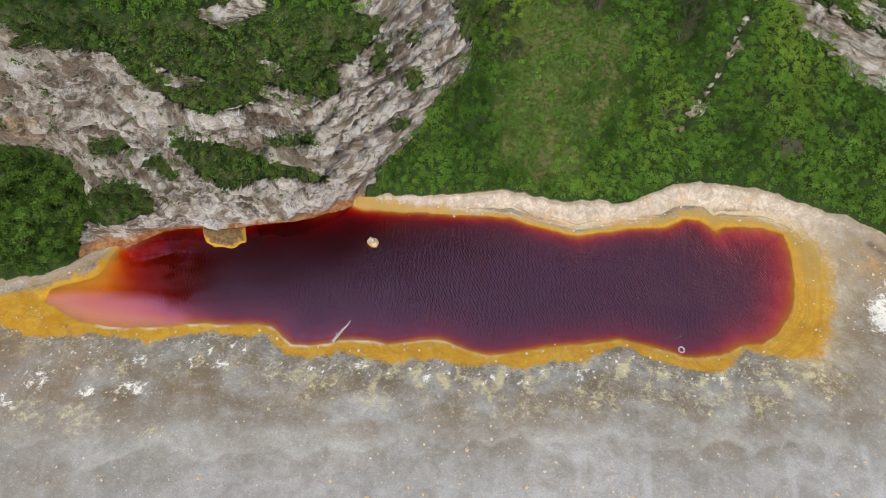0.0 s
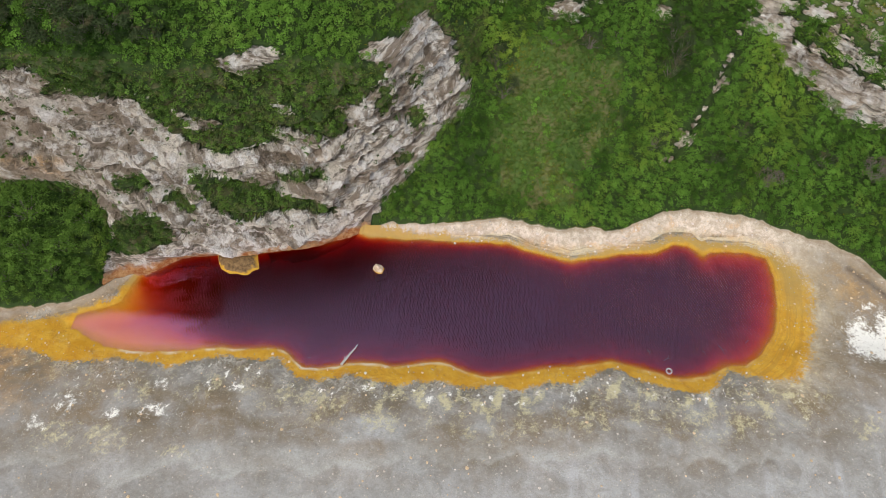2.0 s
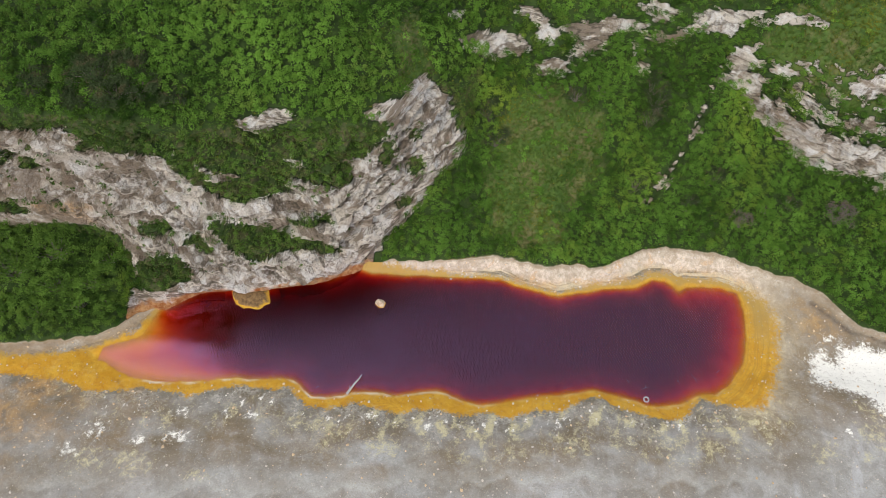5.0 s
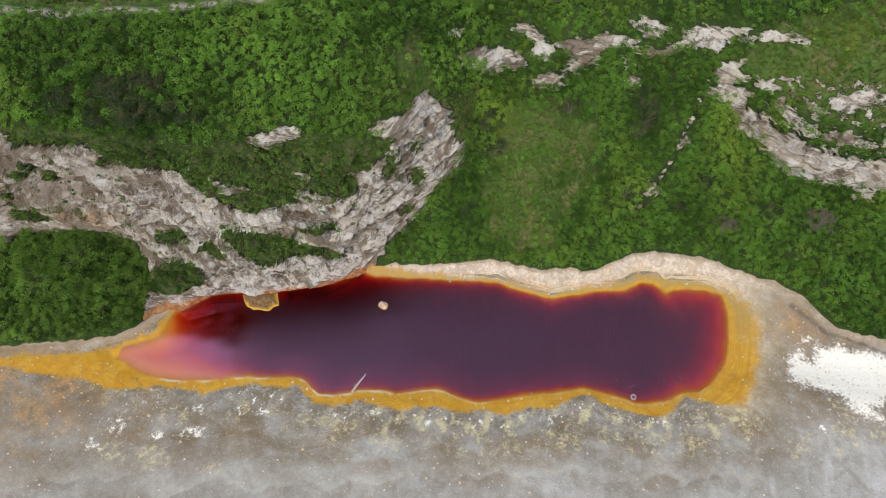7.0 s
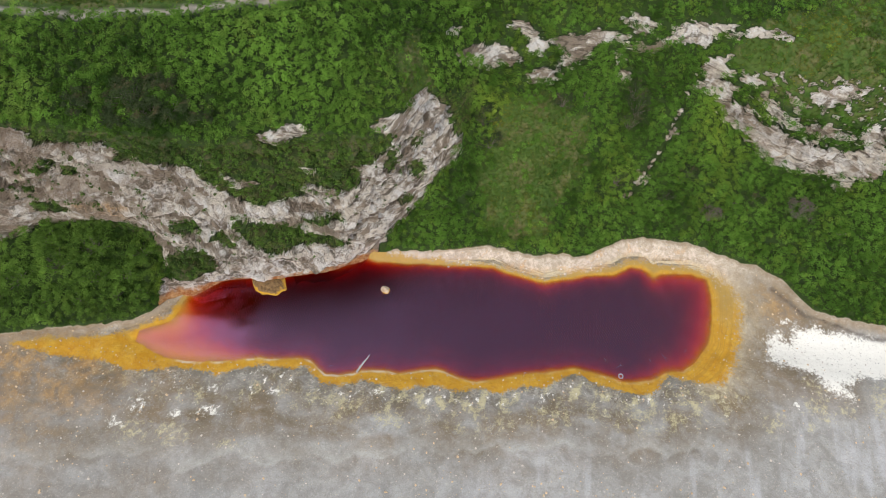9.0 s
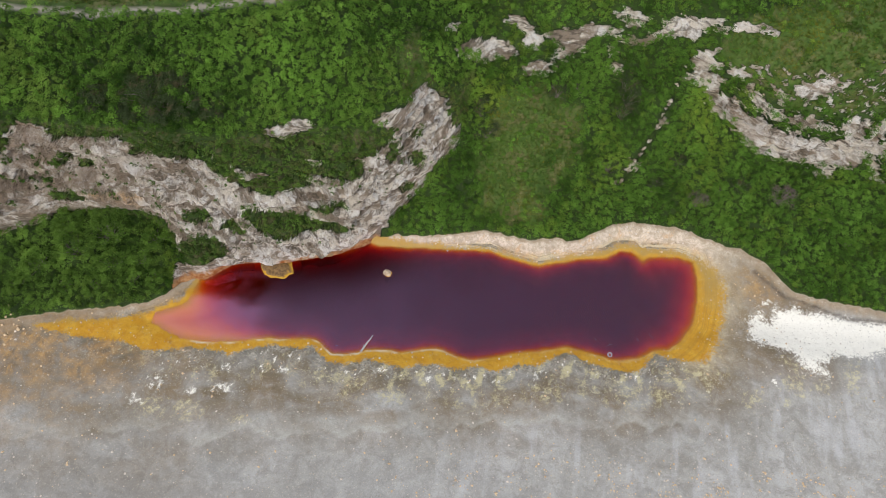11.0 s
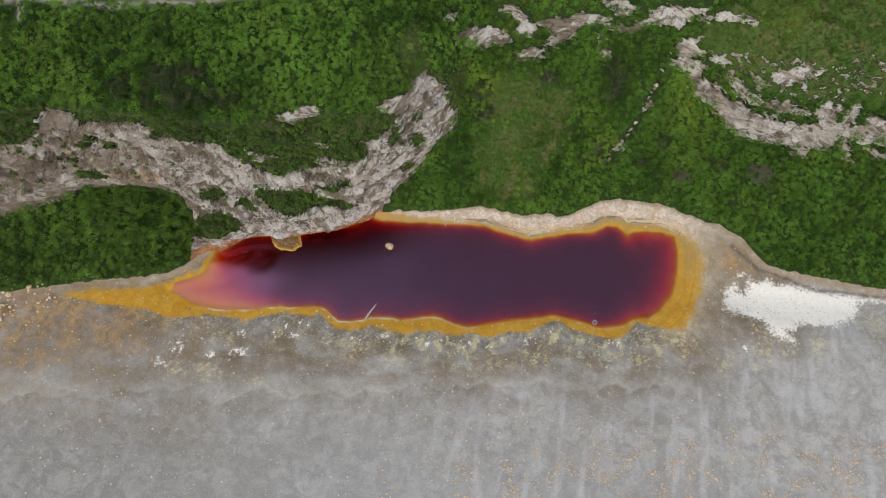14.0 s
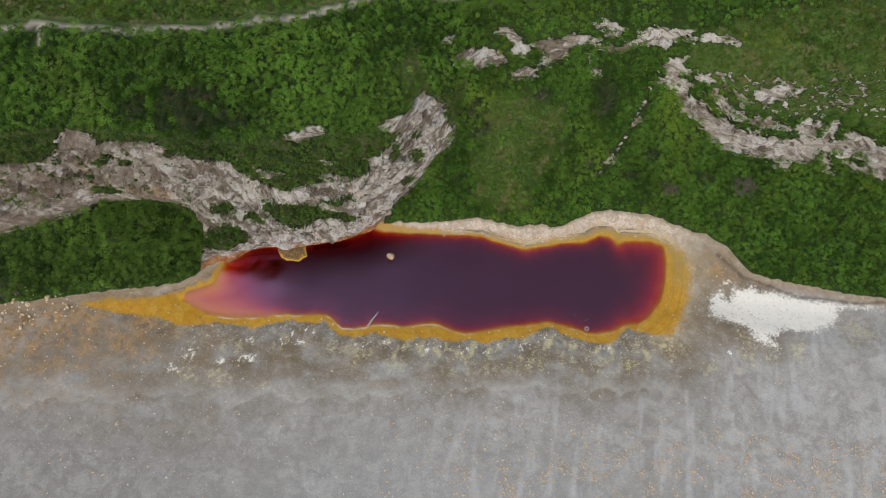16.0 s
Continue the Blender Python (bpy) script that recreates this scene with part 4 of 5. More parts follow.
def make_water():
    """Acid red water: clear tint that deepens with depth over the ochre bed, and a rippled surface with painted sky
    reflection.
    """
    p = Paint("red_water")
    m, n, l = p.mat, p.n, p.l
    n.remove(p.bsdf)
    depth, sky_gain = p.attr("depth"), p.attr("sky_gain")
    tint = n.new("ShaderNodeCombineColor")
    for k, rate in (("Red", 0.78), ("Green", 4.2), ("Blue", 6.5)):
        l.new(p.math("POWER", 2.718, p.math("MULTIPLY", depth, -rate)), tint.inputs[k])
    clear = n.new("ShaderNodeBsdfTransparent")
    l.new(tint.outputs[0], clear.inputs["Color"])
    # sky reflection tinted mauve through the gloss colour
    gloss = n.new("ShaderNodeBsdfGlossy")
    gloss.inputs["Roughness"].default_value, gloss.inputs["Color"].default_value = 0.05, (1.0, 0.60, 0.95, 1.0)
    # wind ripples in long crests, and small chop
    def crests(scale, turn, distort):
        w = n.new("ShaderNodeTexWave")
        w.inputs["Scale"].default_value, w.inputs["Distortion"].default_value = scale, distort
        w.inputs["Detail"].default_value, w.inputs["Detail Scale"].default_value = 2.5, 0.55
        l.new(p.place((1, 1, 1), turn), w.inputs["Vector"])
        return w.outputs["Fac"]

    gust = p.span(p.noise(0.22, 3), 0.3, 0.62, 0.65, 1.0)
    chop = p.noise(4.2, 3, 0.65, 0.3, (1.3, 0.8, 1), 0.4)
    height = p.math("ADD", p.math("MULTIPLY", crests(1.3, 0.55, 5.0), 0.55), p.math("MULTIPLY", crests(2.1, 0.35, 6.0), 0.28))
    height = p.math("MULTIPLY", p.math("ADD", height, p.math("MULTIPLY", chop, 0.9)), p.math("MULTIPLY", gust, p.span(sky_gain, 0.5, 0.8, 1.0, 0.06)))
    normal = p.bump(height, 1.0, 0.054)
    l.new(normal, gloss.inputs["Normal"])
    fres = n.new("ShaderNodeFresnel")
    fres.inputs["IOR"].default_value = 1.34
    l.new(normal, fres.inputs["Normal"])
    mixer = n.new("ShaderNodeMixShader")
    # reflection painted by place: weak near cliff and in shallows, extra in the west
    l.new(p.math("ADD", p.math("MULTIPLY", p.math("MULTIPLY", fres.outputs[0], p.span(p.attr("sheen"), 0, 1, 0.8, 3.9)), p.span(depth, 0.0, 0.3, 0.25, 1.0)), p.math("MULTIPLY", p.math("MULTIPLY", sky_gain, p.span(depth, 0.0, 0.04)), 0.15)), mixer.inputs["Fac"])
    l.new(clear.outputs[0], mixer.inputs[1]), l.new(gloss.outputs[0], mixer.inputs[2])
    l.new(mixer.outputs[0], n["Material Output"].inputs["Surface"])
    return m


def make_leaf(name, dark, light, gold, gold_share=0.05, dry=0.0):
    """Leaves whose tone and yellowness are given for the whole plant, with a little of their own."""
    p = Paint(name)
    rand = p.geo.outputs["Random Per Island"]
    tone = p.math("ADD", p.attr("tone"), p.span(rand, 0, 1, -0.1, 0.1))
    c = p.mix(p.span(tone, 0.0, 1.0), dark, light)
    c = p.mix(p.span(p.attr("gold"), 0.0, 1.0, 0, 0.85), c, gold)
    c = p.mix(p.span(rand, 1 - gold_share, 1 - gold_share + 0.01, 0, 0.7), c, gold)
    if dry:
        c = p.mix(p.span(p.noise(1.1, 3), 0.52, 0.66, 0, dry), c, (0.17, 0.13, 0.07))
    p.done(c, 0.7, None, 0.05)
    thin = p.n.new("ShaderNodeBsdfTranslucent")
    p.l.new(c, thin.inputs["Color"])
    m = p.n.new("ShaderNodeMixShader")
    m.inputs["Fac"].default_value = 0.15
    p.l.new(p.bsdf.outputs[0], m.inputs[1]), p.l.new(thin.outputs[0], m.inputs[2])
    p.l.new(m.outputs[0], p.n["Material Output"].inputs["Surface"])
    return p.mat


def make_plain(name, a, b, scale=4.0, rough=0.85, bump=0.4, distance=0.03, vary=0.25):
    p = Paint(name)
    f = p.noise(scale, 5, 0.65, 0.3)
    c = p.mix(p.span(f, 0.35, 0.65), a, b)
    info = p.n.new("ShaderNodeObjectInfo")
    c = p.mix(p.math("MULTIPLY", info.outputs["Random"], vary), c, tuple(v * 0.45 for v in a))
    c = p.mix(p.math("MULTIPLY", p.geo.outputs["Random Per Island"], vary), c, tuple(min(1, v * 1.25) for v in b))
    return p.done(c, rough, p.bump(p.noise(scale * 3, 4), bump, distance))


LAND = make_land()
WATER = make_water()
HERB = make_leaf("herb_leaf", (0.034, 0.080, 0.012), (0.158, 0.315, 0.045), (0.28, 0.38, 0.05), 0.008)
HERB_TOP = make_leaf("headland_leaf", (0.028, 0.066, 0.010), (0.175, 0.335, 0.047), (0.24, 0.32, 0.065), 0.006)
BUSH = make_leaf("shrub_leaf", (0.032, 0.068, 0.013), (0.185, 0.325, 0.052), (0.22, 0.32, 0.05), 0.02)
DARK_BUSH = make_leaf("dark_shrub_leaf", (0.028, 0.045, 0.018), (0.075, 0.108, 0.042), (0.089, 0.107, 0.0446), 0.02, 0.5)
DRY_BUSH = make_leaf("dry_shrub_leaf", (0.11, 0.095, 0.08), (0.20, 0.175, 0.15), (0.24, 0.17, 0.12), 0.1, 0.6)
LEDGE = make_leaf("ledge_leaf", (0.042, 0.082, 0.017), (0.158, 0.285, 0.048), (0.178, 0.205, 0.0535), 0.04, 0.45)
TURF = make_leaf("turf_blade", (0.036, 0.078, 0.014), (0.120, 0.195, 0.034), (0.300, 0.257, 0.0286), 0.05, 0.35)
BARK = make_plain("grey_bark", (0.12, 0.10, 0.085), (0.22, 0.19, 0.165), 9.0)
CREAM = make_plain("cream_stone", (0.42, 0.36, 0.28), (0.66, 0.60, 0.52), 6.0, 0.9, 0.5, 0.02, 0.35)
OCHRE = make_plain("ochre_stone", (0.46, 0.31, 0.16), (0.70, 0.55, 0.36), 5.0, 0.9, 0.5, 0.02, 0.4)
GREY = make_plain("grey_stone", (0.20, 0.19, 0.18), (0.36, 0.35, 0.33), 6.0, 0.9, 0.5, 0.02, 0.35)
DRIFT = make_plain("bleached_wood", (0.34, 0.31, 0.27), (0.56, 0.53, 0.48), 14.0, 0.8, 0.4, 0.01, 0.1)
RUBBER = make_plain("pale_weathered_rubber", (0.30, 0.28, 0.25), (0.50, 0.47, 0.42), 10.0, 0.8, 0.3, 0.01, 0.1)

# ---- the land, the pond ----
def sheet(name, r0, r1, c0, c1, material, masks, smooth=True):
    """A piece of the land as a mesh: rows r0 to r1 and columns c0 to c1 of the grid."""
    nr, nc = r1 - r0 + 1, c1 - c0 + 1
    cut = np.s_[r0:r1 + 1, c0:c1 + 1]
    co = np.stack([GX[cut], GY[cut], GZ[cut]], -1).reshape(-1, 3)
    k = (np.arange(nr - 1)[:, None] * nc + np.arange(nc - 1)[None, :]).ravel()
    me = mesh_of(name, co, np.stack([k, k + 1, k + nc + 1, k + nc], 1), material, smooth)
    for key, v in masks.items():
        me.attributes.new(key, "FLOAT", "POINT").data.foreach_set("value", np.ascontiguousarray(v[cut], np.float32).ravel())
    return me


def mesh_of(name, co, faces, material, smooth=False):
    """A mesh from arrays of places and of equal-sided faces."""
    me = bpy.data.meshes.new(name)
    k = faces.shape[1]
    me.vertices.add(len(co))
    me.vertices.foreach_set("co", np.ascontiguousarray(co, np.float32).ravel())
    me.loops.add(faces.size)
    me.loops.foreach_set("vertex_index", np.ascontiguousarray(faces, np.int32).ravel())
    me.polygons.add(len(faces))
    me.polygons.foreach_set("loop_start", np.arange(0, faces.size, k, dtype=np.int32))
    me.polygons.foreach_set("use_smooth", np.full(len(faces), smooth))
    me.materials.append(material)
    me.update(calc_edges=True)
    return me


MASKS = dict(crust=crust, salt=salt, sulphur=sulphur, rust=rust, warm=warm, lip=lip, trail=trail, turf=turf,
             green=soil_land, ledge=on_c * (GX < -1.4), ramp=ramp, bare=bare, shore=SD, bed=BED, stain=stain, strand=strand, skirt=skirt, runnel=runnel, stream=stream, halo=halo)
SPLIT = int(np.argmin(np.abs(XS + 1.6)))
low_me = sheet("ground", 0, R_C, 0, COLS - 1, LAND, MASKS)
tagged(new("ground", low_me), "grey spoil beach, ochre pond rim, cream bank and green slope", "ground", kind="structure")
tagged(new("cliff_west", sheet("cliff_west", R_C, R_D, 0, SPLIT, LAND, MASKS, False)), "cream and grey limestone headland cliff with green ledges", "cliff", kind="structure")
tagged(new("cliff_east", sheet("cliff_east", R_C, R_D, SPLIT, COLS - 1, LAND, MASKS, False)), "pale broken rock band half grown over with grass", "cliff", kind="structure")
tagged(new("plateau", sheet("plateau", R_D, ROWS_ALL - 1, 0, COLS - 1, LAND, MASKS)), "grassy clifftop crossed by a worn footpath", "ground", kind="structure")

WX, WY = np.meshgrid(np.arange(-33.5, 31.6, 0.22), np.arange(21.5, 45.5, 0.22))
wet, wsd = low_land(WX, WY, np.interp(WX, XS, bank_y), np.interp(WX, XS, bank_z))
keep = (wsd[:-1, :-1] < 0.6) | (wsd[1:, 1:] < 0.6)
nc = WX.shape[1]
k = (np.arange(WX.shape[0] - 1)[:, None] * nc + np.arange(nc - 1)[None, :])[keep]
water_me = mesh_of("water", np.stack([WX, WY, 0 * WX], -1).reshape(-1, 3), np.stack([k, k + 1, k + nc + 1, k + nc], 1), WATER, True)
water_me.attributes.new("depth", "FLOAT", "POINT").data.foreach_set("value", np.maximum(0.0, -wet).astype(np.float32).ravel())
# extra sky reflection painted towards the west, faded where the cliff is mirrored
sky_gain = (0.55 * ease(-WX, -8, 26) + 0.6 * ease(-WX, 17, 26)) * (0.85 + wobble(WX, WY, 3.0, 0.15)) * (1 - 0.75 * ease(WY - np.interp(WX, [-30, -14], [29.5, 33.0]), 0, 3.0) * ease(-WX, 6, 14))
water_me.attributes.new("sky_gain", "FLOAT", "POINT").data.foreach_set("value", sky_gain.astype(np.float32).ravel())
# the cliff's dark reflection painted as weak gloss near it, stronger further out
CLIFF_LINE = [(-30, 31), (-26.6, 32.7), (-22, 34), (-18, 35.2), (-14, 36.5), (-11, 38.8)]
sheen = ease(line_distance(WX, WY, CLIFF_LINE) + wobble(WX, WY, 2.5, 0.5, 5.0), 1.0, 7.0)
water_me.attributes.new("sheen", "FLOAT", "POINT").data.foreach_set("value", sheen.astype(np.float32).ravel())
tagged(new("water", water_me), "blood-red acid pond with wind ripples and orange shallows", "pond", kind="structure")


# ---- green things ----
rng = np.random.RandomState(11)


# plants differ from place to place: x, y, half width, lighter or darker, more or less yellow
PLANTS = [(0.9, 52.9, 2.6, 0.25, 0.7), (15.9, 55.0, 1.8, 0.2, 0.5), (17.3, 52.1, 1.8, 0.2, 0.4), (25.9, 57.2, 2.0, 0.25, 0.7), (29.7, 55.5, 2.7, 0.2, 0.5),
          (53.2, 51.8, 4.0, 0.1, 0.5), (35.8, 62.0, 2.0, 0.2, 0.4), (6.1, 62.6, 2.9, 0.3, 0.2), (0.9, 55.0, 1.5, -0.45, -0.3), (7.9, 56.4, 2.5, -0.35, -0.2),
          (16.7, 57.9, 2.0, -0.5, -0.3), (23.5, 50.5, 1.6, -0.25, 0), (40.1, 54.0, 1.8, -0.5, 0), (-0.9, 47.3, 2.2, -0.3, -0.3), (-1.1, 43.5, 2.2, -0.2, -0.3)]
PLANTS += [(22.7, 65.5, 2.7, -0.4, 0), (15.7, 63.6, 2.0, -0.5, 0), (34.3, 60.6, 1.6, -0.3, 0), (-34.3, 39.6, 2.2, -0.5, -0.2), (-30.8, 39.2, 3.0, -0.4, -0.2),
           (-28.8, 38.0, 2.2, -0.5, -0.2), (-38.2, 39.6, 1.6, -0.4, -0.1), (-50.7, 43.0, 2.7, -0.35, 0), (-41.3, 44.4, 2.2, -0.35, 0), (-33.7, 43.9, 2.6, -0.35, -0.1),
           (-12.8, 48.4, 2.0, -0.15, -0.4), (-23.3, 44.2, 3.2, 0.25, 0), (-16.9, 43.8, 3.8, 0.3, 0), (-26.5, 44.1, 2.0, 0.2, 0)]
PLANTS += [(-12.4, 50.4, 2.0, 0.25, 0.1), (-41.5, 38.2, 2.4, 0.15, 0.6), (-46.0, 40.6, 2.5, 0.1, 0.5), (-23.3, 48.4, 3.0, 0.05, 0.4), (-43.3, 31.0, 3.0, 0.4, 0.2),
           (-35.2, 32.4, 2.8, -0.35, -0.1), (-48.7, 29.6, 1.8, 0.2, 0.2), (-36.8, 27.5, 2.2, -0.4, 0), (-33.8, 29.2, 1.8, -0.4, 0), (-44.8, 26.2, 1.6, -0.3, 0), (-47.0, 26.6, 1.6, 0.2, 0.1)]
TONE = 0.5 + wobble(GX, GY, 7.0, 0.3, 61.0) + wobble(GX, GY, 2.2, 0.26, 62.0)
GOLD = -0.08 + wobble(GX, GY, 6.0, 0.4, 63.0) + wobble(GX, GY, 1.8, 0.2, 64.0) * (GX > -6)
ragged = 0.75 + wobble(GX, GY, 1.5, 0.35, 65.0)
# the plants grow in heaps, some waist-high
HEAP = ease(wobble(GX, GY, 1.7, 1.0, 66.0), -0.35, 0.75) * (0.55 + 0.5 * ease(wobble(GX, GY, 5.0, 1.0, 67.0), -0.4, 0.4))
for x, y, w, t_add, g_add in PLANTS:
    k = np.exp(-(((GX - x) / w) ** 2 + ((GY - y) / w) ** 2) ** 1.5) * ragged
    TONE, GOLD = TONE + k * t_add, GOLD + k * g_add


def scatter(weight, per_area, r0=0, r1=ROWS_ALL - 1, c0=0, c1=COLS - 1):
    """Places on the land, thick as weight says; with the land's facing there."""
    cut, right, up = np.s_[r0:r1, c0:c1], np.s_[r0:r1, c0 + 1:c1 + 1], np.s_[r0 + 1:r1 + 1, c0:c1]
    p = np.stack([GX, GY, GZ], -1)
    e1, e2 = p[right] - p[cut], p[up] - p[cut]
    area = np.linalg.norm(np.cross(e1, e2), axis=-1)
    count = rng.poisson(np.clip(weight[cut] * area * per_area, 0, 40))
    idx = np.repeat(np.arange(area.size), count.ravel())
    a, b = rng.rand(len(idx), 1), rng.rand(len(idx), 1)
    return (p[cut].reshape(-1, 3)[idx] + a * e1.reshape(-1, 3)[idx] + b * e2.reshape(-1, 3)[idx]), NRM[cut].reshape(-1, 3)[idx], TONE[cut].ravel()[idx], GOLD[cut].ravel()[idx], HEAP[cut].ravel()[idx]


def unit(v):
    return v / (np.linalg.norm(v, axis=-1, keepdims=True) + 1e-9)


def leaves(centres, ups, radius, count, length, width, flat=0.7, spread=0.38):
    """Folded leaves set round every centre on a dome; as places and four-sided faces."""
    n = len(centres)
    d = unit(rng.normal(size=(n, count, 3)) + 1.1 * ups[:, None, :])
    r = radius[:, None, None] * (0.55 + 0.5 * rng.rand(n, count, 1))
    pos = centres[:, None, :] + d * r * np.array([1, 1, flat])
    face = unit(d + spread * rng.normal(size=d.shape) + np.array([0, 0, 0.35]))
    along = unit(np.cross(face, rng.normal(size=d.shape)))
    side = np.cross(face, along)
    size = (0.65 + 0.7 * rng.rand(n, count, 1))
    ln, wd = along * length * size, side * width * size
    drop = face * length * size * 0.12
    quad = np.stack([pos - ln * 0.5 - drop, pos - wd * 0.5 + drop, pos + ln * 0.5 - drop, pos + wd * 0.5 + drop], 2)
    co = quad.reshape(-1, 3)
    return co, np.arange(len(co)).reshape(-1, 4)


def col(x):
    return int(np.argmin(np.abs(XS - x)))


lush = green_land * (1 - turf * (0.97 - 0.25 * ease(wobble(GX, GY, 1.1, 1.0, 71.0), 0.1, 0.6))) * ease(SD, 0.2, 0.5)
lush = lush * np.where(on_c, 0.8 * (GZ > 1.2), 1.0) * np.where((GX > -31) & (GX < -9) & (rows_no <= R_C + 2), 0.0, 1.0)
gaps = 0.25 + 0.9 * ease(wobble(GX, GY, 1.3, 0.7, 21.0), -0.45, 0.2)
holes = 0.5 + 0.8 * ease(wobble(GX, GY + GZ, 0.75, 0.8, 27.0), -0.4, 0.15)
top = (R_D, R_D + N_D)
near = ease(64 - GY, 0, 2)


def plant_mesh(name, co, faces, material, tone, gold):
    """Leaves as a mesh, with each leaf's tone and yellowness."""
    me = mesh_of(name, co, faces, material)
    for key, v in (("tone", tone), ("gold", gold)):
        me.attributes.new(key, "FLOAT", "FACE").data.foreach_set("value", np.ascontiguousarray(v, np.float32))
    return me


def cover(name, weight, material, label, r, c, low=(5.0, 0.75, 14), tall=(9.0, 1.22, 50), leaf=0.142, apart=0.5, heaped=0.9):
    """Low herbs with taller mounds among them, as one carpet."""
    parts, tones, golds = [], [], []
    for per_area, size, count in (low, tall):
        pts, nrm, tone, gold, heap = scatter(weight * (gaps if size > 0.9 else holes), per_area, r[0], r[1], c[0], c[1])
        pts[:, 2] += heaped * heap
        if size > 0.9:  # tall plants keep their distance from one another
            cell = np.floor(pts[:, 0] / apart) * 4096 + np.floor((pts[:, 1] + 0.7 * pts[:, 2]) / apart)
            first = np.unique(cell, return_index=True)[1]
            pts, nrm, tone, gold, heap = pts[first], nrm[first], tone[first], gold[first], heap[first]
        n = len(pts)
        radius = size * (0.24 + 0.2 * rng.rand(n) ** 1.3)
        ups = unit(nrm * 0.4 + np.array([0, 0, 1.0]))
        lift = (1.0 + 0.9 * rng.rand(n)) if size > 0.9 else np.full(n, 0.2)
        parts.append(leaves(pts + ups * (radius * lift)[:, None], ups, radius, count, leaf, leaf * 0.65, 0.95))
        # light and shade painted into the tone: heap tops lighter, low leaves darker
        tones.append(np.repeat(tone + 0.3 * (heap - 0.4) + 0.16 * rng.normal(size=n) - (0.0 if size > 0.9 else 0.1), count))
        golds.append(np.repeat(gold + 0.15 * rng.normal(size=n), count))
    co = np.concatenate([q[0] for q in parts])
    me = plant_mesh(name, co, np.arange(len(co)).reshape(-1, 4), material, np.concatenate(tones), np.concatenate(golds))
    tagged(new(name, me), label, "plants", kind="stuff")


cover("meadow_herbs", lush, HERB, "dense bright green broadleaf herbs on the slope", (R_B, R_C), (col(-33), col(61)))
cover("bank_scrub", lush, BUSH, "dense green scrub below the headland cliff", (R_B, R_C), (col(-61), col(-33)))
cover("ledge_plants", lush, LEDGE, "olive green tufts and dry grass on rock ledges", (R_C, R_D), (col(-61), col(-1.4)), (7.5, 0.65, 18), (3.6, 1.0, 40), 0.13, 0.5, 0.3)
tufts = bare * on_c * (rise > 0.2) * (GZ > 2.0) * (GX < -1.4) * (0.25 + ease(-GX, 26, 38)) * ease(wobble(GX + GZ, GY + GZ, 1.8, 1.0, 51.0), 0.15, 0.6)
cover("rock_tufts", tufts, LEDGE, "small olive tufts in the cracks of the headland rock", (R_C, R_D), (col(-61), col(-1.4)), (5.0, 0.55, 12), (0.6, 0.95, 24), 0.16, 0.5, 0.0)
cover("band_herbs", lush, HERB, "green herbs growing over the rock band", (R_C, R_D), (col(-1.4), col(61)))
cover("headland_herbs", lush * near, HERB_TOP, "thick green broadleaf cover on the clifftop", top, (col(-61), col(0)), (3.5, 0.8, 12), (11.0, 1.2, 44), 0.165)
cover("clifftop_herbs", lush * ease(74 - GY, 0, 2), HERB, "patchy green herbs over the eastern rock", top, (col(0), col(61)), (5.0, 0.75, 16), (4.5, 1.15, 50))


def blades(name, weight, per_area, label, r, c, length=0.2):
    pts, nrm, tone, gold, heap = scatter(weight, per_area, r[0], r[1], c[0], c[1])
    n, k = len(pts), 6
    root = pts[:, None, :] + rng.normal(size=(n, k, 3)) * np.array([0.07, 0.07, 0.0])
    lean = unit(np.array([0, 0, 0.7]) + 0.6 * rng.normal(size=(n, k, 3)) * np.array([1, 1, 0.3]))
    side = unit(np.cross(lean, rng.normal(size=(n, k, 3)))) * 0.04
    tip = root + lean * length * (0.5 + rng.rand(n, k, 1))
    co = np.stack([root - side, root + side, tip], 2).reshape(-1, 3)
    tone, gold = np.repeat(tone + 0.15 * rng.normal(size=n), k), np.repeat(gold + 0.15 * rng.normal(size=n), k)
    return tagged(new(name, plant_mesh(name, co, np.arange(len(co)).reshape(-1, 3), TURF, tone, gold)), label, "grass", kind="stuff")


short = green_land * (0.12 + turf) * ease(SD, 0.2, 0.5)
blades("meadow_grass", short, 24.0, "short yellowish meadow grass", (R_B, R_D), (col(-33), col(61)))
blades("plateau_grass", short * ease(74 - GY, 0, 2), 16.0, "short clifftop grass beside the footpath", (R_D, R_D + N_D), (col(-61), col(61)), 0.25)


# ---- single things ----
def part(name, mesh, parent, label=""):
    ob = new(name, mesh)
    ob.parent = parent
    return tagged(ob, label) if label else ob


def height(x, y):
    """The land's height at a place on the beach or slope."""
    c = int(np.argmin(np.abs(XS - x)))
    return float(np.interp(y, GY[:R_C, c], GZ[:R_C, c]))


def height_any(x, y):
    c = int(np.argmin(np.abs(XS - x)))
    order = np.argsort(GY[:, c])
    return float(np.interp(y, GY[order, c], GZ[order, c]))


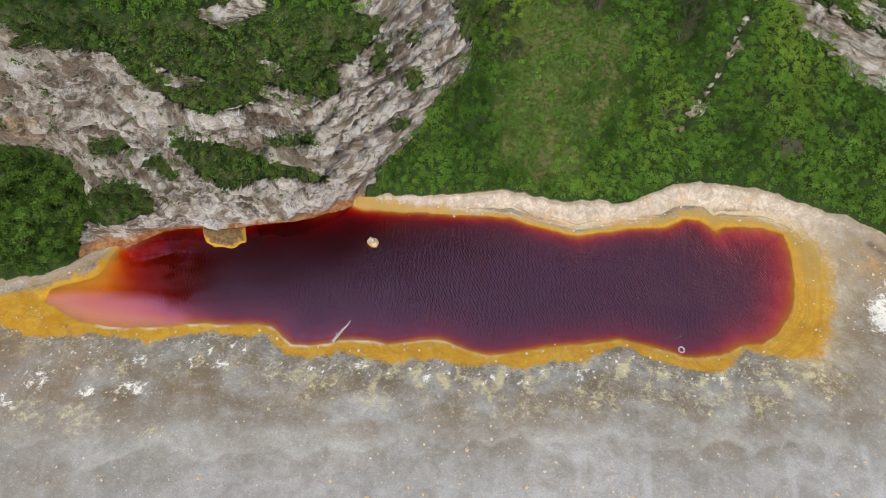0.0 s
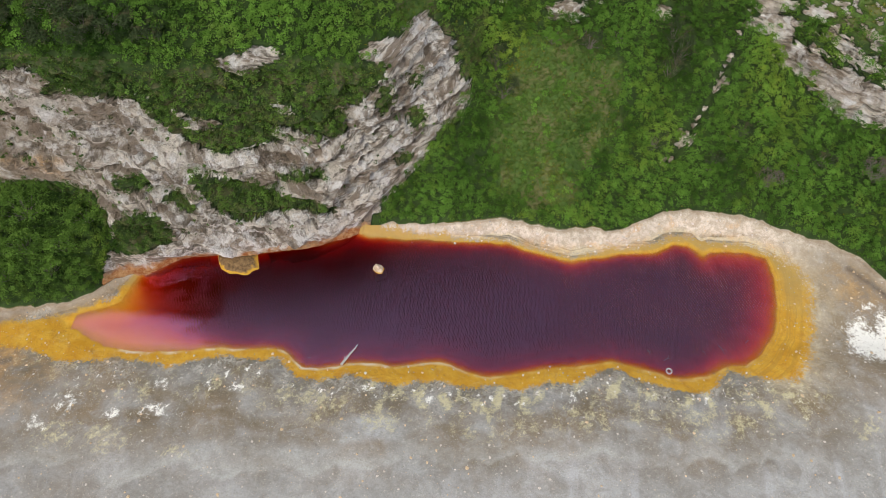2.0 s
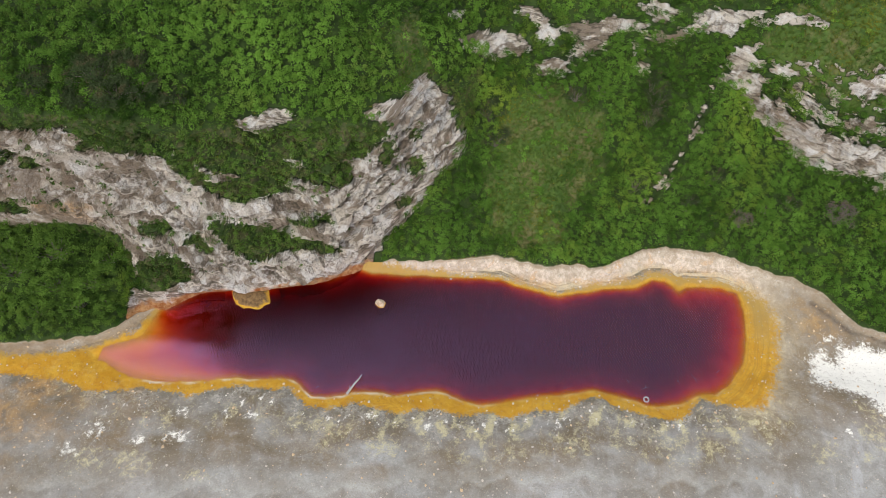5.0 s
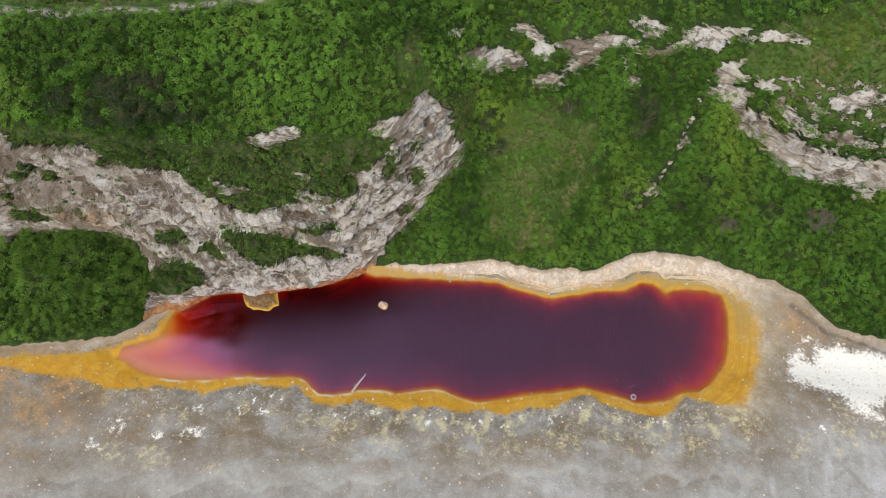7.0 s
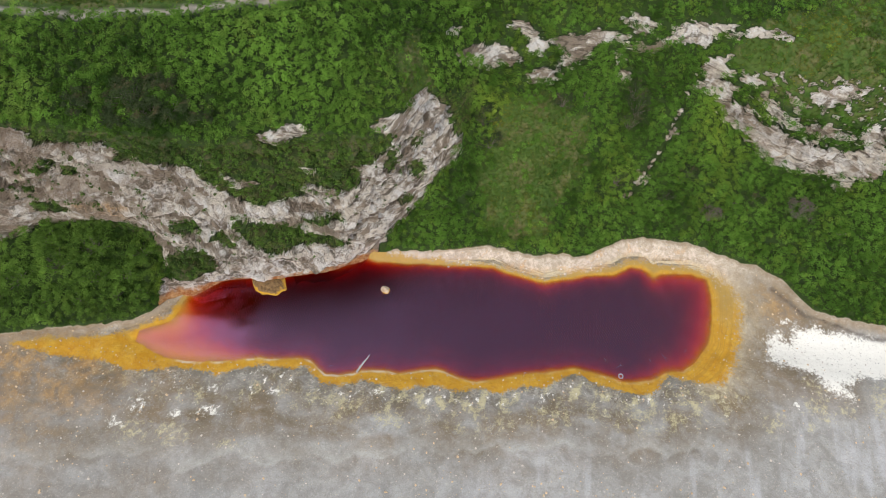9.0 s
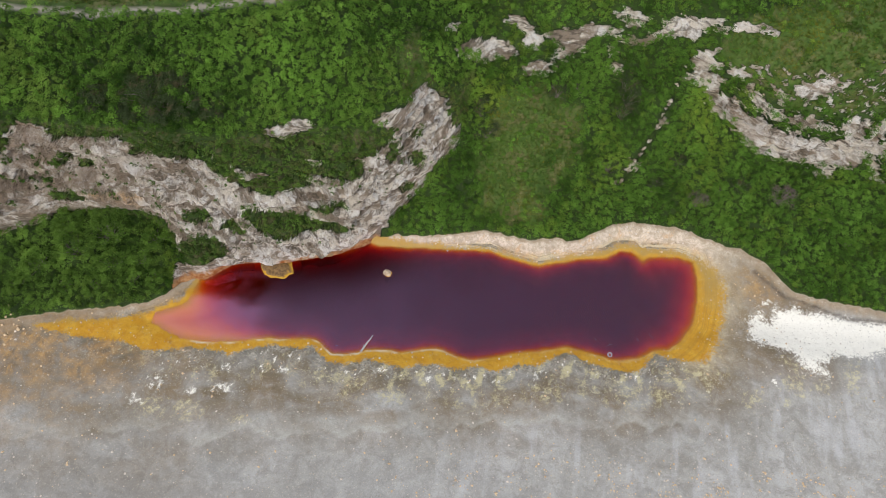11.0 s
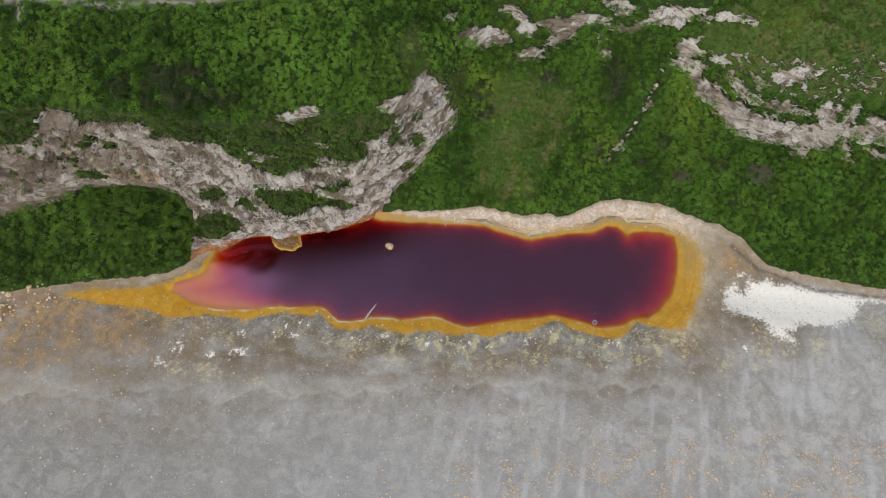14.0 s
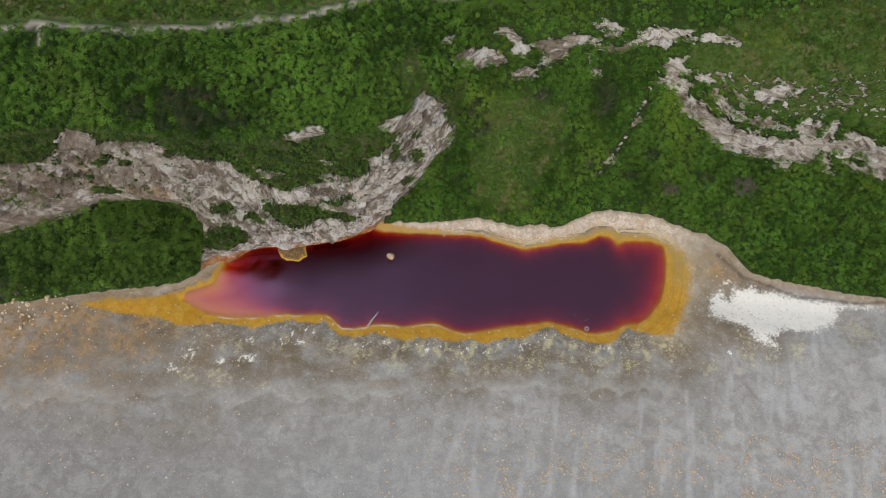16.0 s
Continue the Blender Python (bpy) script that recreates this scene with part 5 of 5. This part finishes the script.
def lump(name, material, seed, div=2, flat=0.65, rough=0.3):
    """A broken stone about one metre across."""
    bm = bmesh.new()
    bmesh.ops.create_icosphere(bm, subdivisions=div, radius=0.5)
    co = np.array([v.co[:] for v in bm.verts])
    d = 1 + rough * grain(co * 2.1 + seed * 7.7) + 0.5 * rough * grain(co * 5 + seed * 3.3)
    cutoff = 0.36 + 0.12 * np.sin(seed * 2.1)
    co = co * d[:, None]
    for k in range(5):
        g = np.random.RandomState(seed * 11 + k)
        n = g.normal(size=3)
        n /= np.linalg.norm(n)
        over = np.maximum(0, co @ n - cutoff)
        co -= over[:, None] * n * 0.85
    co[:, 2] *= flat
    for v, q in zip(bm.verts, co):
        v.co = q
    me = bpy.data.meshes.new(name)
    bm.to_mesh(me)
    bm.free()
    me.materials.append(material)
    return me


def tubes(name, runs, material, sides=6):
    """Round tapering limbs along runs of (place, radius), in one mesh."""
    bm = bmesh.new()
    for run in runs:
        rings = []
        for i, (p, r) in enumerate(run):
            a = Vector(run[max(i - 1, 0)][0])
            b = Vector(run[min(i + 1, len(run) - 1)][0])
            q = (b - a).to_track_quat("Z", "Y")
            rings.append([bm.verts.new(Vector(p) + q @ Vector((math.cos(2 * math.pi * k / sides) * r, math.sin(2 * math.pi * k / sides) * r, 0))) for k in range(sides)])
        for lo, hi in zip(rings, rings[1:]):
            for k in range(sides):
                bm.faces.new((lo[k], lo[(k + 1) % sides], hi[(k + 1) % sides], hi[k]))
        bm.faces.new(rings[0][::-1])
        bm.faces.new(rings[-1])
    me = bpy.data.meshes.new(name)
    bm.to_mesh(me)
    bm.free()
    me.materials.append(material)
    return me


def shrub(name, x, y, wide, tall, material, label, clumps=16, each=34, leaf=0.17, group=""):
    """A shrub: bent limbs from one root and a loose crown of leaf clumps."""
    z = height_any(x, y)
    root = tagged(new(name), label, "shrub", group)
    root.location = (x, y, z - 0.05)
    g = np.random.RandomState(int(abs(x * 13 + y * 7)) + 3)
    spots, runs = [], [[] for _ in range(5)]
    for k in range(clumps):
        a, s = (k % 5 + g.rand()) * 6.283 / 5, math.sqrt(g.rand())
        top = tall * (0.35 + 0.6 * math.sqrt(max(0, 1 - s * s)) * (0.75 + 0.4 * g.rand()))
        p = np.array([math.cos(a) * s * wide, math.sin(a) * s * wide, top])
        spots.append(p)
        mid = p * np.array([0.45, 0.45, 0.5]) + g.normal(size=3) * 0.08
        runs[k % 5].append([((0.05 * math.cos(a), 0.05 * math.sin(a), -0.1), 0.05), (mid, 0.03), (p, 0.01)])
    for run in runs:
        part("limb", tubes("limb", run, BARK, 5), root)
    spots = np.array(spots)
    radius = wide * 0.30 * (0.7 + 0.6 * g.rand(len(spots)))
    co, faces = leaves(spots, np.tile([0, 0, 1.0], (len(spots), 1)), radius, each, leaf, leaf * 0.6, 0.85, 0.7)
    tone = np.repeat(0.5 + 0.2 * g.normal(size=len(spots)), each)
    part("crown", plant_mesh("crown", co, faces, material, tone, np.zeros(len(tone))), root)
    return root


# scrub under the headland cliff
for x, y, w, h in ((-46.0, 27.6, 2.0, 2.0), (-42.4, 29.8, 2.2, 2.4), (-38.6, 29.6, 2.1, 2.4), (-35.6, 30.6, 1.9, 2.2), (-34.3, 32.8, 1.6, 1.8), (-39.4, 32.4, 2.0, 2.2),
                   (-43.8, 32.0, 1.8, 1.8), (-39.8, 27.0, 1.5, 1.5), (-36.3, 28.4, 1.5, 1.6), (-34.2, 29.4, 1.3, 1.4), (-47.8, 25.2, 1.4, 1.2), (-42.8, 26.6, 1.5, 1.4)):
    shrub("shrub", x, y, w, h, BUSH, "dense green leafy shrub below the headland cliff", 24, 60, 0.2, "shrubs below the cliff")
shrub("shrub", -53.8, 21.6, 1.5, 1.2, DRY_BUSH, "greyish half-bare shrub beside fallen stones", 16, 30, 0.14)
for x, y, w, h in ((-30.2, 38.6, 1.9, 2.0), (-32.2, 39.8, 2.0, 1.9), (-28.4, 39.4, 1.6, 1.6), (-29.6, 41.2, 1.7, 1.4), (-37.0, 39.0, 1.6, 1.4), (-33.6, 38.0, 1.2, 1.2), (-25.6, 39.6, 1.2, 1.1)):
    shrub("shrub", x, y, w, h, DARK_BUSH, "dark brownish-green shrub on the headland brow", 26, 90, 0.17, "shrubs on the brow")
shrub("shrub", 28.3, 49.3, 1.3, 2.3, DRY_BUSH, "grey leafless-looking shrub among green herbs", 22, 34, 0.12)
shrub("shrub", 37.8, 50.3, 1.7, 2.5, DRY_BUSH, "brown and grey thinning shrub among green herbs", 26, 40, 0.14)
for x, y, w, h in ((16.6, 58.0, 1.2, 1.5), (17.4, 57.0, 1.3, 1.7), (17.0, 56.0, 1.2, 1.5), (17.0, 51.5, 1.2, 1.3), (1.3, 50.2, 1.2, 1.2), (0.2, 51.8, 1.3, 1.4), (8.7, 55.4, 1.1, 1.1), (24.9, 53.0, 0.9, 0.9), (32.7, 51.0, 0.9, 0.9), (22.9, 50.6, 0.8, 0.8)):
    shrub("shrub", x, y, w * 1.25, h * 1.7, DARK_BUSH, "dark green shrub on the meadow slope", 18, 44, 0.16, "shrubs on the slope")
for x, y, w, h in ((5.0, 54.6, 1.2, 1.2), (8.0, 56.0, 1.2, 1.2), (11.0, 56.6, 1.3, 1.3), (24.5, 52.6, 1.2, 1.0), (30.5, 50.6, 1.3, 1.1), (27.0, 54.0, 1.2, 1.0), (32.6, 47.6, 1.0, 0.8), (43.0, 49.0, 1.3, 1.0), (46.5, 46.4, 1.2, 0.9), (22.8, 50.0, 1.0, 0.9)):
    shrub("shrub", x, y, w, h, HERB, "rounded bright green shrub on the meadow slope", 18, 50, 0.18, "shrubs on the slope")

for x, y, w, h in ((2.5, 62.0, 1.6, 1.8), (5.0, 62.6, 1.7, 1.7), (0.2, 61.5, 1.5, 1.5), (7.6, 63.6, 1.7, 1.8), (11.0, 65.0, 1.5, 1.4), (-2.6, 60.0, 1.5, 1.5), (13.6, 66.2, 1.4, 1.3), (26.4, 67.5, 1.2, 1.2), (29.0, 68.6, 1.2, 1.3)):
    shrub("shrub", x, y, w, h, BUSH, "leafy green shrub above the rock band", 22, 50, 0.2, "shrubs above the band")

# stones: single ones, then the countless small ones
shapes = {k: [lump(k + "_lump", m, i + s) for i in range(5)] for k, m, s in (("cream", CREAM, 1), ("ochre", OCHRE, 20), ("grey", GREY, 40))}


def stone(kind, x, y, size, label, group, sink=0.2, z=None):
    ob = new("stone", shapes[kind][rng.randint(5)])
    s = size * (0.8 + 0.4 * rng.rand(3))
    ob.scale = s
    ob.rotation_euler = (rng.normal() * 0.2, rng.normal() * 0.2, rng.rand() * 6.28)
    ob.location = (x, y, (height(x, y) if z is None else z) + s[2] * (0.33 - sink))
    return tagged(ob, label, "stone", group)


for k in range(76):
    x, y = -59 + 13 * rng.rand() ** 1.2, 0
    y = np.interp(x, [-57, -44], [18.0, 21.6]) + rng.normal() * 1.1
    stone("ochre" if rng.rand() < 0.75 else "cream", x, y, rng.uniform(0.2, 0.3 + 0.5 * rng.rand()), "orange-stained fallen rock at the foot of the scrub", "fallen rocks")
for k in range(70):
    x = rng.uniform(4, 58)
    stone("ochre" if rng.rand() < 0.6 else "cream", x, rng.uniform(1, 13) + 0.1 * x, rng.uniform(0.12, 0.28), "weathered stone lying on the grey flat", "beach stones")
for k in range(30):
    stone("cream", rng.uniform(-45, 4), rng.uniform(2, 18), rng.uniform(0.12, 0.26), "pale stone lying on the grey flat", "beach stones")
for k in range(26):
    i = rng.randint(4, len(SHORE_SOUTH) - 1)
    x, y = SHORE_SOUTH[i]
    stone("cream", x + rng.normal() * 0.8, y - abs(rng.normal()) * 1.1, rng.uniform(0.1, 0.22), "cream stone on the ochre crust", "shore stones", 0.1)
for k in range(22):
    stone("cream" if rng.rand() < 0.5 else "ochre", rng.uniform(28.5, 34.5), rng.uniform(30, 43), rng.uniform(0.08, 0.17), "small pale stone on the eastern ochre shore", "shore stones", 0.1)
for k in range(40):
    x = rng.uniform(-8, 30)
    y = float(np.interp(x, XS, bank_y)) - abs(rng.normal()) * 0.8 - 0.3
    stone("cream", x, y, rng.uniform(0.12, 0.32), "cream stone broken from the bank", "bank stones")
for k in range(16):
    x, y = -25.2 + rng.normal() * 1.0, 32.8 + rng.normal() * 0.45
    stone("ochre", x, y, rng.uniform(0.25, 0.5), "drowned orange stone under shallow red water", "drowned stones", 0.1)

bm = bmesh.new()
bmesh.ops.create_icosphere(bm, subdivisions=1, radius=0.5)
round_co = np.array([v.co[:] for v in bm.verts])
round_f = np.array([[v.index for v in f.verts] for f in bm.faces])
bm.free()


def pebbles(name, weight, per_area, sizes, material, label):
    pts = scatter(weight, per_area, R_A, R_B, col(-61), col(61))[0]
    n = len(pts)
    size = sizes[0] + (sizes[1] - sizes[0]) * rng.rand(n, 1, 1) ** 2.2
    a = rng.rand(n) * 6.283
    local = round_co[None] * (0.7 + 0.6 * rng.rand(n, len(round_co), 1)) * size * np.stack([0.8 + 0.5 * rng.rand(n), 0.8 + 0.3 * rng.rand(n), 0.5 + 0.3 * rng.rand(n)], 1)[:, None]
    x = local[..., 0] * np.cos(a)[:, None] - local[..., 1] * np.sin(a)[:, None]
    y = local[..., 0] * np.sin(a)[:, None] + local[..., 1] * np.cos(a)[:, None]
    co = np.stack([x, y, local[..., 2]], -1) + pts[:, None] + np.array([0, 0, 0.02])
    faces = (round_f[None] + (np.arange(n) * len(round_co))[:, None, None]).reshape(-1, 3)
    tagged(new(name, mesh_of(name, co.reshape(-1, 3), faces, material)), label, "stones", kind="stuff")


dry = ease(SD, 0.15, 0.5)
south_east = ease(GX, -12, 25) * ease(14 - GY + 0.12 * GX, -2, 5)
patchy = ease(wobble(GX, GY, 2.4, 1.0, 31.0), -0.25, 0.7)
by_shore = np.exp(-np.maximum(SD, 0) / 2.5)
pebbles("cream_gravel", dry * (0.05 + 1.1 * south_east * patchy + 0.03 * by_shore), 7.0, (0.05, 0.24), CREAM, "pale pebbles strewn over the grey flat")
pebbles("ochre_gravel", dry * (0.02 + 1.6 * south_east * patchy + 0.04 * by_shore + 0.1 * rust), 11.0, (0.05, 0.30), OCHRE, "orange-brown pebbles strewn over the grey flat")
pebbles("grey_gravel", dry * (0.5 + 0.8 * by_shore), 1.2, (0.04, 0.14), GREY, "grey grit and pebbles of the flat")

# in and by the water
def make_ledge(name, dark, light):
    p = Paint(name)
    sep = p.n.new("ShaderNodeSeparateXYZ")
    p.l.new(p.geo.outputs["Position"], sep.inputs[0])
    c = p.mix(p.span(p.noise(3.0, 5, 0.7), 0.35, 0.65), dark, light)
    rim = p.span(p.math("ADD", sep.outputs["Z"], p.span(p.noise(2.0, 4), 0.3, 0.7, -0.06, 0.06)), 0.12, 0.04)
    return p.done(p.mix(rim, c, (0.55, 0.30, 0.03)), 0.85, p.bump(p.noise(6, 4), 0.6, 0.05))


boulder = tagged(new("boulder", lump("boulder", make_ledge("boulder_rock", (0.30, 0.22, 0.12), (0.62, 0.52, 0.38)), 61, 3, 0.8)), "pale boulder with an ochre waterline standing in the pond", "boulder")
boulder.scale, boulder.location, boulder.rotation_euler = (1.25, 1.35, 2.9), (-7.9, 35.3, -0.6), (0, 0, 0.9)
ledge = tagged(new("rock_ledge", lump("rock_ledge", make_ledge("ledge_rock", (0.10, 0.06, 0.025), (0.27, 0.17, 0.075)), 72, 4, 0.5, 0.3)), "low brown rock ledge with a yellow rim at the water", "rock")
ledge.scale, ledge.location, ledge.rotation_euler = (5.2, 4.2, 2.2), (-21.3, 34.05, -0.25), (0, 0, 0.1)

log = tagged(new("driftwood_log", tubes("driftwood_log", [[((-9.1, 24.95, 0.22), 0.13), ((-8.85, 25.6, 0.13), 0.12), ((-8.6, 26.2, 0.08), 0.10), ((-8.3, 26.75, 0.06), 0.07), ((-8.15, 27.15, 0.1), 0.035)],
                 [((-8.9, 25.5, 0.18), 0.05), ((-9.02, 25.75, 0.33), 0.02)]], DRIFT, 8)), "bleached driftwood log leaning from the shore into the water", "log")

bm = bmesh.new()
for i in range(28):
    a = 2 * math.pi * i / 28
    for j in range(12):
        b = 2 * math.pi * j / 12
        r = 0.265 + 0.085 * math.cos(b) * (1.0 if math.cos(b) > 0 else 0.9)
        bm.verts.new((r * math.cos(a), r * math.sin(a), 0.095 * math.sin(b) * (1.15 if math.cos(b) > -0.3 else 0.9)))
bm.verts.ensure_lookup_table()
for i in range(28):
    for j in range(12):
        bm.faces.new([bm.verts[q] for q in (i * 12 + j, ((i + 1) % 28) * 12 + j, ((i + 1) % 28) * 12 + (j + 1) % 12, i * 12 + (j + 1) % 12)])
tyre_me = bpy.data.meshes.new("tyre")
bm.to_mesh(tyre_me)
bm.free()
tyre_me.materials.append(RUBBER)
tyre = tagged(new("tyre", tyre_me), "pale weathered car tyre lying in the shallows", "tyre")
tyre.scale = (0.88, 0.88, 0.88)
tyre.location, tyre.rotation_euler = (19.4, 29.4, 0.02), (0.12, 0.06, 0)

for x, y, turn, ln in ((24.2, 32.4, -1.0, 1.1), (19.3, 30.55, 0.5, 0.9), (17.6, 31.0, -1.1, 0.5), (26.6, 33.6, 0.8, 0.5), (22.6, 31.8, 2.2, 0.5), (23.4, 29.8, 2.4, 0.6), (-12.0, 25.2, 0.4, 0.35)):
    dx, dy = math.cos(turn) * ln / 2, math.sin(turn) * ln / 2
    twig = tubes("branch", [[((-dx, -dy, -0.04), 0.024), ((0, 0.05, 0.03), 0.02), ((dx, dy, 0.0), 0.009)],
                            [((0, 0.05, 0.03), 0.02), ((dx * 0.5 - dy * 0.6, dy * 0.5 + dx * 0.6, 0.08), 0.008)]], BARK, 6)
    b = tagged(new("branch", twig), "small grey-brown branch half afloat near the shore", "branch", "driftwood")
    b.location = (x, y, 0.02)
